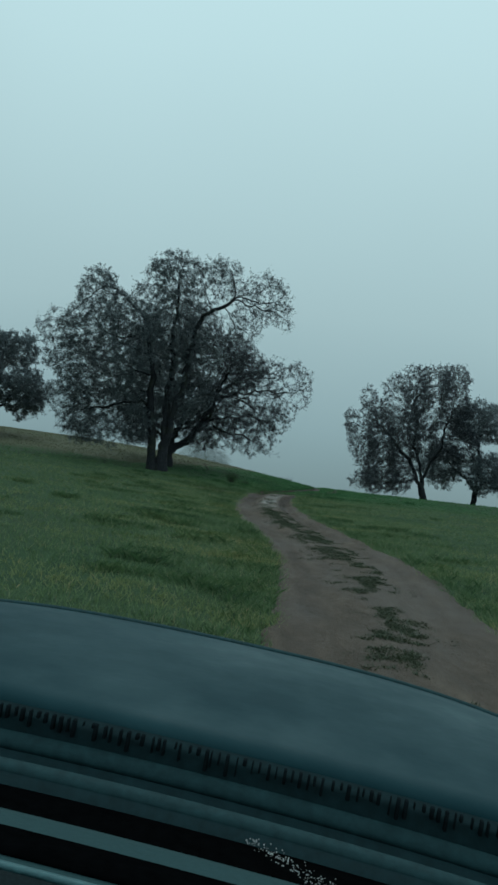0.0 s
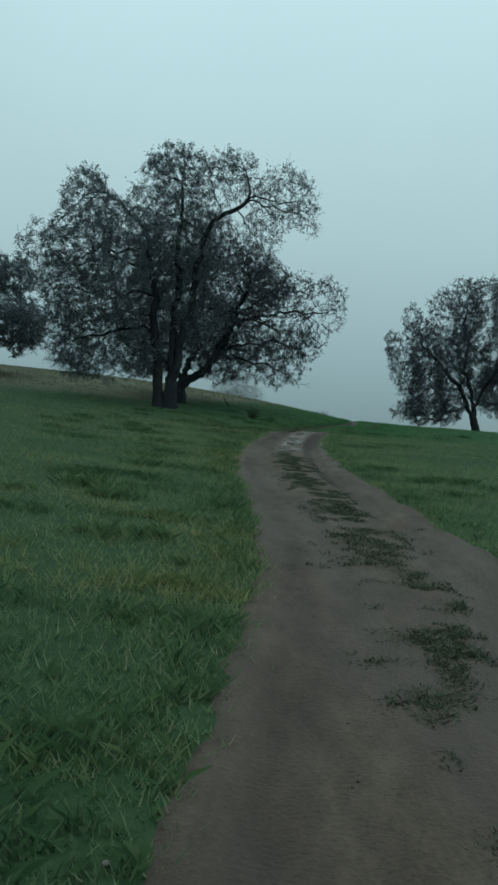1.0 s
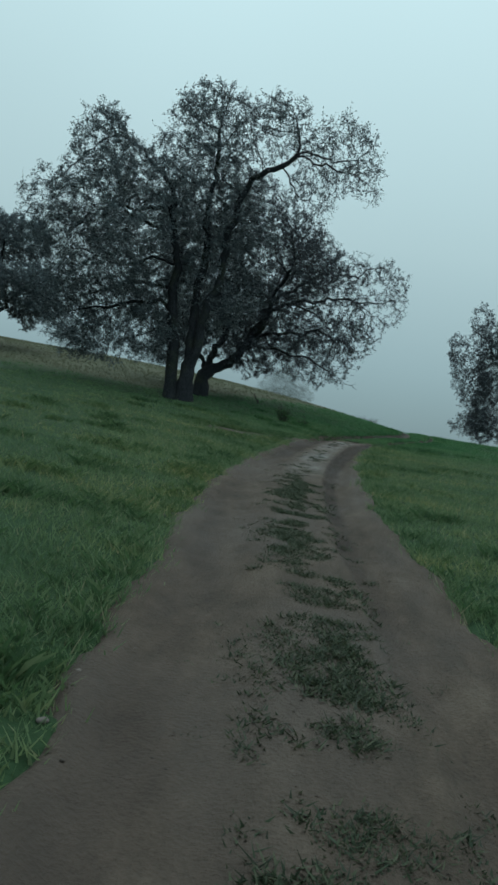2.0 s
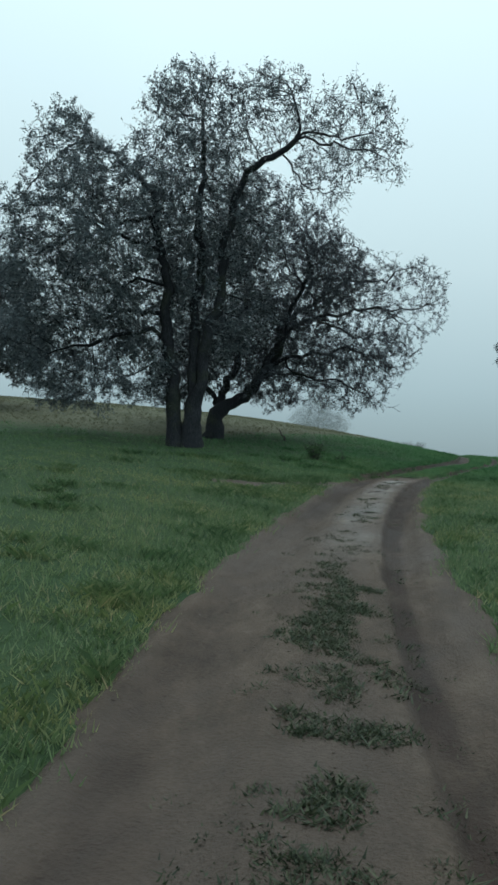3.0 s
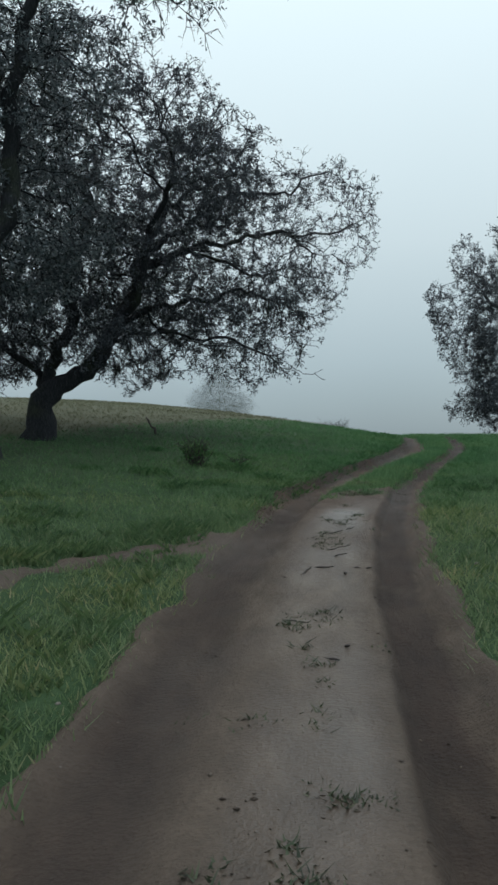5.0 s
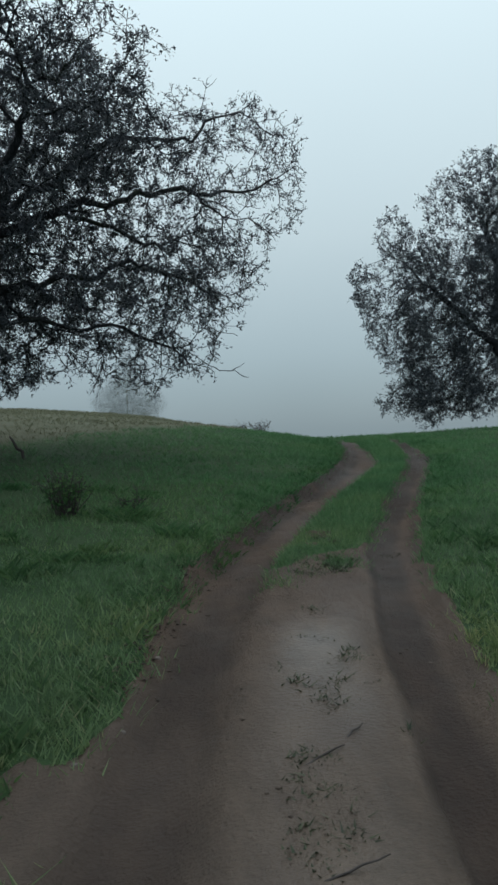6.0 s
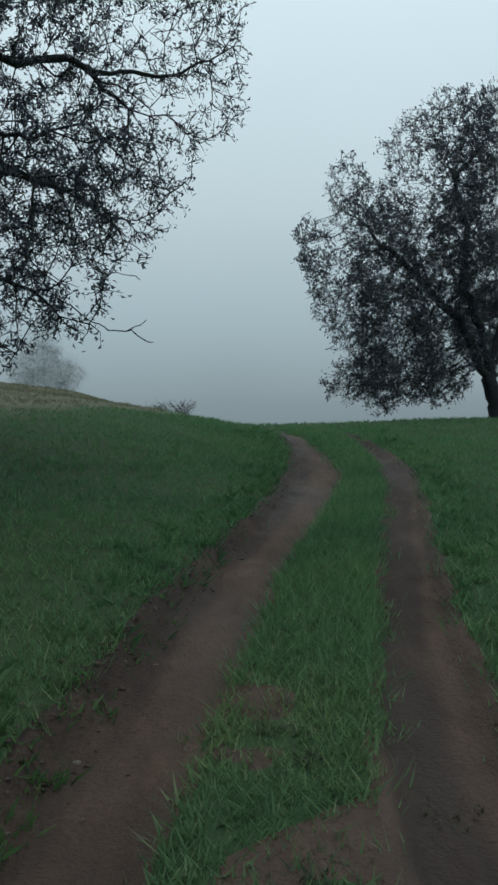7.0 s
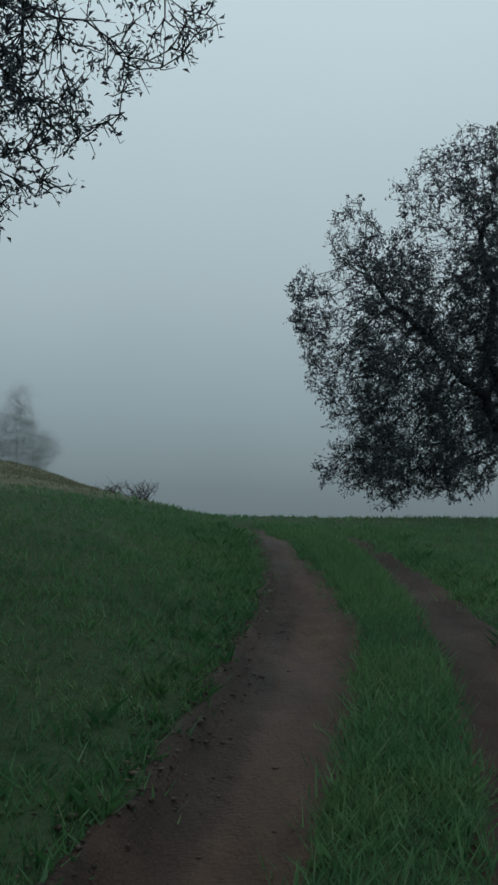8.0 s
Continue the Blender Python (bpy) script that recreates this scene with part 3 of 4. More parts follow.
    if curled:
        lv = np.stack([base_pt, mid + sd * L * 0.34, base_pt + dl * L], 1).reshape(-1, 3)
        lf = np.arange(c)[:, None] * 3 + [0, 1, 2]
    else:
        lv = np.stack([base_pt, mid + sd * L * 0.3, base_pt + dl * L, mid - sd * L * 0.3], 1).reshape(-1, 3)
        lf = np.arange(c)[:, None] * 4 + [0, 1, 2, 3]
    origin = np.array(base)
    wood = mat_bark or M_bark
    pieces = [("trunk", tv, tf, wood, True), ("twig_growth", bv, bf, wood, True), ("crown", [lv], [lf], mat_leaf or M_leaf, False)]
    pieces += [("limb", v, f, wood, True) for v, f in limbs]
    for nm, v, f, mt, sm in pieces:
        if v:
            child = new(nm, mesh_of(nm, np.concatenate(v) - origin, np.concatenate(f), mt, sm))
            child.parent = root
            if nm == "twig_growth":
                tagged(child, kind="stuff")
    tagged(root, label, category)
    return root


def lobe(x, y, z, rx, rz, ry=None, dense=1.0):
    return (x, y, z, rx, ry or rx * 0.95, rz, dense)


# the large oak with three stems beside the track
A = (-6.4, 43.2, z_at(-6.4, 43.2) - 0.05)
a_stems = [
    (((-6.2, 43.2, 2.6), (-6.25, 43.2, 4.5), (-6.3, 43.2, 5.9), (-6.3, 43.3, 7.7), (-6.3, 43.4, 9.3), (-6.4, 43.4, 10.8), (-6.35, 43.3, 12.3), (-6.3, 43.3, 13.6)), -1),
    (((-6.7, 43.1, 2.6), (-6.85, 43.0, 4.5), (-7.1, 43.0, 6.0), (-7.2, 42.9, 7.6), (-7.4, 42.8, 9.2), (-7.7, 42.7, 10.4), (-8.2, 42.6, 11.3), (-9.0, 42.5, 12.0), (-10.6, 42.4, 12.6)), -1),
    (((-6.1, 43.1, 4.2), (-5.8, 43.0, 6.0), (-5.5, 43.0, 7.8), (-5.3, 43.0, 9.6), (-5.2, 43.0, 10.7), (-4.8, 43.0, 11.5), (-4.2, 43.0, 11.95), (-3.7, 43.0, 12.1), (-3.2, 43.0, 12.65), (-2.8, 43.0, 12.75), (-2.0, 43.0, 12.6), (-0.9, 43.0, 12.65)), 0),
    (((-3.2, 43.0, 12.65), (-3.2, 43.1, 13.3), (-3.5, 43.2, 14.1)), 0),
    (((-3.2, 43.0, 12.65), (-2.5, 42.9, 12.35), (-2.0, 42.8, 12.1), (-1.0, 42.8, 12.1), (-0.3, 42.8, 11.9)), 0),
    (((-3.6, 43.0, 12.1), (-3.35, 42.9, 11.5), (-2.9, 42.9, 11.05), (-2.1, 42.9, 10.9)), 0),
    (((-7.6, 42.8, 10.0), (-8.2, 42.7, 10.0), (-8.9, 42.6, 9.8), (-9.8, 42.4, 9.9)), 0),
    (((-7.3, 42.9, 8.8), (-7.9, 42.5, 9.2), (-8.8, 41.8, 9.3), (-9.8, 41.2, 9.6)), 0),
    (((-7.2, 42.9, 7.8), (-7.9, 42.8, 8.0), (-8.7, 42.8, 7.9), (-9.8, 42.8, 7.5)), 0),
    (((-7.15, 43.0, 6.8), (-7.9, 43.5, 7.2), (-8.9, 44.0, 7.2), (-10.3, 44.2, 6.8)), 0),
    (((-7.1, 43.0, 6.0), (-7.6, 42.8, 6.4), (-8.6, 42.4, 6.2), (-9.8, 42.0, 5.6)), 0),
    (((-6.9, 43.0, 5.0), (-7.3, 43.4, 5.4), (-8.1, 43.8, 5.4), (-9.0, 44.0, 5.0)), 0),
]
a_lobes = [
    lobe(-10.4, 41.4, 12.0, 1.25, 1.25), lobe(-8.0, 43, 12.3, 1.1, 1.0), lobe(-13.0, 42.5, 9.9, 1.0, 0.95), lobe(-10.9, 42.6, 10.0, 1.9, 1.6), lobe(-9.8, 43, 7.3, 2.6, 1.8),
    lobe(-10.3, 42.8, 5.0, 1.5, 1.1), lobe(-6.3, 43, 13.5, 2.0, 1.5), lobe(-6.4, 43.2, 10.9, 2.3, 2.1, None, 0.75), lobe(-6.0, 44.4, 7.8, 2.3, 2.2, None, 0.7),
    lobe(-1.6, 43, 12.8, 1.6, 1.5, 1.5, 0.75), lobe(-4.1, 43, 13.6, 1.4, 1.4), lobe(-8.2, 42.8, 5.1, 1.5, 1.1), lobe(-8.9, 43, 9.3, 1.6, 1.5),
    lobe(-0.4, 43.2, 12.0, 0.7, 0.9, 0.8, 0.8), lobe(-2.6, 43, 11.8, 0.9, 0.8), lobe(-7.0, 45.6, 10.0, 2.2, 2.6, None, 0.6), lobe(-8.2, 40.6, 9.0, 1.5, 1.6, None, 0.5), lobe(-9.2, 41.5, 11.0, 1.3, 1.1, None, 1.3), lobe(-11.6, 42.4, 8.4, 1.6, 1.3, None, 1.2), lobe(-9.0, 41.8, 7.0, 1.3, 1.1), lobe(-9.0, 40.6, 10.2, 1.2, 1.0, None, 1.2), lobe(-7.4, 41.4, 10.6, 1.0, 1.0),
    lobe(-10.8, 42.6, 12.9, 0.8, 0.8), lobe(-2.4, 42.7, 10.9, 1.1, 0.7, None, 0.8), lobe(-11.8, 42.6, 6.2, 1.2, 1.1), lobe(-11.4, 42.6, 5.0, 1.0, 0.9), lobe(-9.4, 42.4, 4.6, 1.3, 0.8), lobe(-4.6, 43.0, 9.6, 1.4, 1.2, None, 0.8),
    lobe(-9.6, 43.4, 6.4, 1.8, 0.9, None, 1.6), lobe(-8.0, 43.6, 5.9, 1.3, 0.8, None, 1.6), lobe(-10.8, 43.2, 5.4, 1.2, 1.0, None, 1.5), lobe(-10.6, 43.0, 4.4, 1.2, 0.6, None, 1.3),
]
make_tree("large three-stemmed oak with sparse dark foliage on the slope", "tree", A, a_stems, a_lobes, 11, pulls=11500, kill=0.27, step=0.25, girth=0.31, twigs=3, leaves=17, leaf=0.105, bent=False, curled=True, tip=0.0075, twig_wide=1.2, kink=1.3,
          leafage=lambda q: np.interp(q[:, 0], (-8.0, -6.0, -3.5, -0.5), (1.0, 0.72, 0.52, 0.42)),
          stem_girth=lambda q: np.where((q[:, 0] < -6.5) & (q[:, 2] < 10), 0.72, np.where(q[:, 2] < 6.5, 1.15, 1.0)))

# the leaning oak close behind it
B = (-6.5, 47.3, z_at(-6.5, 47.3) - 0.05)
b_stems = [
    (((-6.55, 47.3, 2.85), (-6.5, 47.35, 3.8), (-6.34, 47.45, 4.25), (-6.06, 47.6, 4.5), (-5.35, 48.0, 4.9), (-4.86, 48.6, 6.04), (-4.5, 49.4, 7.63), (-4.1, 50.4, 9.35), (-2.7, 51.2, 10.27)), -1),
    (((-6.38, 47.45, 4.2), (-6.1, 48.0, 5.8), (-6.05, 48.8, 7.56), (-6.04, 49.8, 9.28), (-6.0, 50.8, 11.1)), 0),
    (((-6.4, 47.45, 4.15), (-6.8, 47.8, 4.85), (-7.52, 48.2, 5.4), (-8.57, 49.0, 6.4)), 0),
    (((-4.5, 49.4, 7.6), (-3.3, 50.2, 8.2), (-1.7, 51.2, 8.9), (-0.6, 52.0, 8.9), (0.6, 52.4, 9.2), (1.4, 52.5, 9.4)), 0),
    (((-5.1, 48.3, 5.5), (-4.0, 48.8, 5.9), (-2.4, 49.2, 5.6), (-1.0, 49.3, 5.2), (-0.35, 49.3, 4.85)), 0),
    (((-4.86, 48.6, 6.04), (-3.6, 49.4, 6.7), (-2.2, 50.2, 7.0), (-0.9, 50.8, 6.9), (-0.2, 51.2, 6.6)), 0),
    (((-4.5, 49.4, 7.63), (-3.5, 50.3, 9.0), (-2.0, 51.2, 9.9), (-0.6, 51.8, 10.3), (0.6, 52.2, 10.8)), 0),
    (((-3.3, 50.2, 8.2), (-2.3, 50.6, 7.8), (-1.2, 51.0, 7.7), (-0.3, 51.4, 8.1)), 0),
    (((-5.2, 48.1, 5.3), (-4.4, 48.3, 6.6), (-3.9, 48.2, 8.2), (-3.3, 48.0, 9.8)), 0),
    (((-0.6, 52.0, 8.9), (-0.1, 52.2, 8.5), (0.6, 52.4, 8.4), (1.2, 52.5, 8.1)), 0),
    (((-1.0, 49.3, 5.2), (-0.6, 49.3, 4.95), (-0.2, 49.3, 4.75), (0.0, 49.3, 4.72), (0.12, 49.3, 4.55), (0.3, 49.3, 4.52)), 0, 'bare'),
    (((-0.02, 49.3, 4.74), (0.1, 49.3, 4.78), (0.24, 49.3, 4.88)), 0, 'bare'),
    (((-1.5, 50.3, 6.5), (-1.0, 50.3, 6.35), (-0.75, 50.3, 6.0), (-0.6, 50.3, 5.68), (-0.3, 50.3, 5.72), (0.0, 50.3, 5.62), (0.12, 50.3, 5.5)), 0, 'bare'),
]
# boughs that droop outwards in kinked fans from the long limbs
b_rng = random.Random(29)
for limb, along in ((0, 0.62), (0, 0.75), (3, 0.2), (3, 0.4), (3, 0.6), (4, 0.1), (4, 0.3), (5, 0.12), (5, 0.32), (5, 0.52), (5, 0.72), (6, 0.25), (6, 0.5), (7, 0.3), (7, 0.65), (8, 0.4), (8, 0.7)):
    line = b_stems[limb][0]
    at = along * (len(line) - 1)
    i = int(at)
    x, y, z = (line[i][k] + (line[i + 1][k] - line[i][k]) * (at - i) for k in range(3))
    bough = [(x, y, z)]
    tilt = b_rng.uniform(-1.0, -0.25)
    for k in range(5):
        go = b_rng.uniform(0.2, 0.36)
        tilt += b_rng.uniform(-0.5, 0.5)
        x, y, z = x + go * math.cos(tilt), y + b_rng.uniform(-0.2, 0.2), z + go * math.sin(tilt)
        bough.append((x, y, z))
    b_stems.append((tuple(bough), 0))
b_lobes = [
    lobe(-3.6, 51.8, 10.7, 1.9, 1.7), lobe(-1.7, 51.5, 8.4, 2.0, 1.9, None, 0.5), lobe(0.1, 52.2, 9.7, 1.3, 1.2, 1.3, 0.8), lobe(1.4, 52.6, 9.4, 0.8, 1.1, 0.9, 0.9), lobe(1.3, 52.6, 8.6, 0.6, 0.7, None, 0.7),
    lobe(-2.5, 50.8, 6.3, 2.3, 1.2), lobe(-5.7, 51.5, 8.0, 1.8, 2.0), lobe(-4.9, 50.8, 5.4, 1.3, 0.8), lobe(-0.8, 49.4, 5.7, 1.0, 0.8, 1.3, 0.6), lobe(-6.2, 52, 10.4, 1.6, 1.6),
    lobe(-8.6, 51.8, 8.0, 1.9, 2.0), lobe(-9.0, 51.8, 6.0, 1.6, 1.2), lobe(-3.5, 47.8, 10.8, 1.6, 1.3), lobe(-2.3, 47.6, 9.7, 1.4, 1.2), lobe(-5.2, 47.8, 11.8, 1.7, 1.6), lobe(-8.8, 52, 10.8, 2.0, 1.8), lobe(-0.4, 52, 10.6, 0.9, 0.9, None, 0.8),
    lobe(-0.2, 52.3, 7.6, 1.0, 1.2, None, 0.55), lobe(-1.9, 51.8, 10.3, 1.2, 1.1, None, 0.7), lobe(-4.6, 49.8, 7.4, 1.3, 1.2), lobe(-2.4, 50.4, 7.6, 1.4, 1.0, None, 0.6),
    lobe(-4.0, 50.0, 6.8, 2.0, 1.2), lobe(-5.6, 49.8, 6.4, 1.3, 1.0), lobe(-1.4, 50.0, 6.9, 1.5, 1.1, None, 0.45), lobe(-3.4, 50.6, 9.2, 1.7, 1.3, None, 0.6),
    lobe(-0.4, 51.6, 7.0, 1.2, 1.0, None, 1.3), lobe(0.7, 52.4, 10.5, 0.9, 0.8), lobe(1.6, 52.6, 10.3, 0.6, 0.7), lobe(-2.0, 49.8, 5.05, 1.4, 0.55), lobe(-3.6, 49.4, 5.0, 0.9, 0.5),
    lobe(-5.9, 47.4, 6.3, 1.3, 1.1, None, 1.3), lobe(-7.5, 47.9, 6.4, 1.3, 1.1, None, 1.3), lobe(-5.2, 47.8, 5.5, 1.3, 0.9, None, 1.5), lobe(-7.0, 47.4, 5.7, 1.1, 0.6, None, 1.4), lobe(-3.6, 49.6, 8.0, 1.2, 1.0, None, 1.2), lobe(-5.6, 48.6, 8.0, 1.5, 1.3, None, 1.2), lobe(-8.6, 48.6, 5.3, 1.3, 1.0, None, 1.2), lobe(-4.3, 48.2, 7.6, 1.3, 1.3, None, 1.1), lobe(-2.2, 50.4, 10.0, 1.3, 1.1, None, 1.9), lobe(-2.6, 50.6, 8.9, 1.2, 1.0, None, 1.3), lobe(-3.1, 50.3, 9.2, 1.2, 1.1, None, 1.2),
]
b_lobes = [lb[:6] + (lb[6] * (0.8 if lb[0] > -3 else 1.1),) for lb in b_lobes]  # the outer crown is thinner
make_tree("leaning oak with low spreading limbs and dark sparse leaves", "tree", B, b_stems, b_lobes, 23, pulls=10000, kill=0.27, step=0.25, girth=0.29, tip=0.0095, twigs=3, leaves=20, leaf=0.084, wander=0.42, bare_tips=0.1, curled=True, droop=0.09, mat_leaf=M_leaf_c, twig_len=0.7, twig_wide=1.35, kink=1.5,
          leafage=lambda q: np.interp(q[:, 0], (-5.5, -3.0, -0.5, 1.0), (1.2, 0.95, 0.65, 0.5)))

# the oak over the crest, beside the track's far side
R = (12.6, 67.4, z_at(12.6, 67.4) - 0.05)
r_stems = [
    (((12.9, 67.4, 2.4), (12.7, 67.4, 3.8), (12.5, 67.4, 4.5), (12.2, 67.3, 4.8), (11.8, 67.2, 5.6), (11.3, 67.0, 6.5), (10.4, 66.8, 7.4), (9.2, 67.0, 8.6), (8.0, 67.6, 10.2)), -1),
    (((12.6, 67.4, 4.4), (12.6, 67.5, 5.4), (12.1, 67.6, 6.6), (11.7, 67.6, 8.0), (11.6, 67.4, 10.0), (11.3, 67.2, 12.2)), 0),
    (((12.6, 67.5, 5.2), (13.4, 67.8, 6.8), (14.2, 68.0, 8.6), (14.4, 68.1, 10.6)), 0),
]
r_lobes = [
    lobe(7.5, 68, 11.5, 0.8, 1.5), lobe(6.5, 68.6, 9.5, 1.0, 1.3), lobe(7.7, 68.4, 7.2, 1.3, 1.3), lobe(8.2, 68.4, 4.9, 1.5, 0.8), lobe(10.2, 67.6, 9.7, 1.5, 1.7),
    lobe(10.8, 64.8, 12.2, 1.2, 1.3), lobe(9.9, 65.9, 13.0, 0.9, 0.8), lobe(12.6, 66, 13.2, 1.7, 1.5), lobe(12.7, 67.6, 10.7, 1.6, 1.9), lobe(10.6, 68, 7.2, 1.7, 1.4), lobe(10.3, 67.8, 5.0, 1.4, 0.8),
    lobe(14.8, 68, 11.4, 1.8, 2.0), lobe(15.6, 68, 8.4, 1.8, 1.8), lobe(13.6, 69, 8.2, 1.7, 1.5, None, 0.5), lobe(14.5, 67.6, 13.9, 1.6, 1.4),
    lobe(9.0, 67.6, 10.4, 1.1, 0.9), lobe(8.9, 67.4, 8.6, 1.4, 1.2), lobe(9.3, 67.8, 6.1, 1.4, 1.0), lobe(12.2, 67.0, 8.2, 1.5, 1.4, None, 0.5), lobe(10.8, 65.4, 9.4, 1.5, 1.8), lobe(9.2, 65.8, 7.4, 1.4, 1.4), lobe(8.2, 66.4, 9.6, 1.0, 1.0), lobe(11.0, 66.8, 11.8, 1.2, 1.2),
    lobe(8.2, 67.4, 8.4, 1.5, 1.4), lobe(7.0, 68.2, 8.4, 1.1, 1.3), lobe(9.2, 66.8, 5.0, 1.9, 0.9), lobe(8.0, 67.7, 10.6, 1.1, 1.2), lobe(8.0, 67.8, 6.4, 1.4, 1.1), lobe(11.4, 66.8, 5.6, 1.0, 0.7, None, 0.6),
    lobe(9.0, 67.5, 4.2, 1.6, 0.7), lobe(10.6, 67.0, 4.3, 1.2, 0.6), lobe(7.5, 68.2, 4.4, 1.1, 0.6),
    lobe(9.1, 66.5, 12.6, 0.8, 0.9, None, 0.8), lobe(9.0, 66.8, 11.6, 0.7, 0.7), lobe(9.7, 66.4, 13.4, 0.8, 0.7, None, 0.8), lobe(10.8, 66.3, 14.1, 0.9, 0.6, None, 0.8),
]
make_tree("rounded oak with dark brownish leaves standing on the crest", "tree", R, r_stems, r_lobes, 37, pulls=9500, kill=0.28, step=0.26, girth=0.27, tip=0.008, twigs=3, leaves=14, mat_leaf=M_leaf_c, leaf=0.128, bent=False, curled=True, wander=0.36, twig_wide=1.25, kink=1.4,
          leafage=lambda q: np.interp(q[:, 2], (5.0, 9.0, 13.0), (0.95, 0.85, 0.62)))


def simple_tree(label, x, y, height, spread, seed, low=0.42, **kw):
    """A round-headed oak of the given height and spread, whose crown begins low."""
    z = z_at(x, y) - 0.05
    rng = np.random.RandomState(seed)
    stem = (((x, y, z), (x + 0.1, y, z + height * 0.18), (x + 0.25, y, z + height * 0.4), (x + 0.1, y, z + height * 0.7)), -1)
    arms = [(((x + 0.1, y, z + height * 0.2), (x + s * spread * 0.3, y, z + height * 0.36), (x + s * spread * 0.62, y + 0.4, z + height * 0.5)), 0) for s in (-1, 1)]
    crown = []
    for k in range(9):
        a = k * 2.4
        f = 0.62 if k < 6 else 0.3
        hz = low + 0.12 * rng.rand() if k < 6 else 0.78
        crown.append(lobe(x + math.cos(a) * spread * f, y + math.sin(a) * spread * f * 0.8, z + height * hz, spread * rng.uniform(0.34, 0.44), height * rng.uniform(0.15, 0.2)))
    return make_tree(label, "tree", (x, y, z), [stem] + arms, crown, seed, **kw)


simple_tree("dark round-headed oak beside the oak on the crest", 18.0, 71.5, 10.6, 5.4, 51, low=0.33, pulls=4600, kill=0.36, step=0.33, girth=0.24, twigs=3, leaves=16, leaf=0.15, bent=False, curled=True)
simple_tree("dense dark oak farther up the slope", -19.0, 51.5, 7.4, 3.8, 61, low=0.32, pulls=4800, kill=0.34, step=0.32, girth=0.22, twigs=3, leaves=22, leaf=0.145, bent=False, curled=True)

# a dim tree far off in the fog: paled bark and thinned leaves imitate haze
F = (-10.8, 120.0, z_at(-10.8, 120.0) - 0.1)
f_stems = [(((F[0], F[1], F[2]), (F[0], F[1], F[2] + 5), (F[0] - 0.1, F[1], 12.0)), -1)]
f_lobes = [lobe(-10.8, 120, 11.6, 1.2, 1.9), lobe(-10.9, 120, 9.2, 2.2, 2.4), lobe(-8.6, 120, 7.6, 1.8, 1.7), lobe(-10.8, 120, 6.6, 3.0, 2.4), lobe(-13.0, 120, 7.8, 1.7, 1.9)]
make_tree("slender pointed tree far off in the fog, foliage thinned to suggest haze", "tree", F, f_stems, f_lobes, 71, pulls=3200, kill=0.42, step=0.4, girth=0.035, twigs=2, leaves=60, leaf=0.05, fluff=0.28, twig_wide=0.4, bent=False, curled=True,
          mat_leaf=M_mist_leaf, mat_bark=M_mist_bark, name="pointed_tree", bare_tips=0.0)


# ---- small growth and litter ----
def make_shrub(label, x, y, high, wide, seed, stalks, leaf, mat, wood, name="shrub", leafy=5):
    """A low bush of many bent stalks from one root."""
    rng = np.random.RandomState(seed)
    z = z_at(x, y) - 0.03
    root = new(name)
    root.location = (x, y, z)
    sv, sf, lv = [], [], []
    for k in range(stalks):
        a = rng.uniform(0, 6.283)
        r, h = wide * rng.uniform(0.2, 1.0), high * rng.uniform(0.5, 1.0)
        p0 = np.array([rng.normal(0, wide * 0.2), rng.normal(0, wide * 0.2), 0.0])
        p2 = p0 + [math.cos(a) * r, math.sin(a) * r, h]
        p1 = (p0 + p2) / 2 + rng.normal(0, 0.06, 3) + [0, 0, 0.05]
        tube([p0, p1, p2], [0.009, 0.006, 0.003], 4, sv, sf, 0, k)
        for j in range(2):
            q = p1 + (p2 - p1) * rng.uniform(0, 0.8)
            e = q + rng.normal(0, 0.11, 3) + [0, 0, 0.08]
            tube([q, (q + e) / 2 + rng.normal(0, 0.02, 3), e], [0.005, 0.004, 0.002], 3, sv, sf, 0, k)
        for j in range(leafy):
            q = p1 + (p2 - p1) * rng.uniform(-0.4, 1.0) + rng.normal(0, 0.05, 3)
            d = rng.normal(0, 1, 3)
            d /= np.linalg.norm(d)
            s2 = np.cross(d, rng.normal(0, 1, 3))
            s2 /= np.linalg.norm(s2) + 1e-6
            L = leaf * rng.uniform(0.6, 1.3)
            lv.append(np.stack([q, q + d * L * 0.5 + s2 * L * 0.3, q + d * L, q + d * L * 0.5 - s2 * L * 0.3]))
    st = new("stalk_growth", mesh_of("stalk_growth", np.concatenate(sv), np.concatenate(sf), wood, True))
    st.parent = root
    tagged(st, kind="stuff")
    if lv:
        c = new("foliage", mesh_of("foliage", np.concatenate(lv), np.arange(len(lv))[:, None] * 4 + [0, 1, 2, 3], mat))
        c.parent = root
    return tagged(root, label, "bush")


make_shrub("small dark green bush in the grass below the oaks", -2.35, 44.3, 0.62, 0.34, 3, 40, 0.06, M_weed, M_twig, leafy=14)
make_shrub("low dark green clump beside the small bush", -1.6, 45.0, 0.2, 0.2, 5, 14, 0.045, M_weed, M_twig, name="weed_clump", leafy=12)
make_shrub("bare dead brush lying on the crest", 1.15, 66.6, 0.6, 0.62, 7, 40, 0.04, M_straw, M_twig, name="dead_brush", leafy=1)
make_shrub("second clump of dead brush on the crest", 0.35, 66.9, 0.3, 0.45, 8, 22, 0.04, M_straw, M_twig, name="dead_brush", leafy=1)


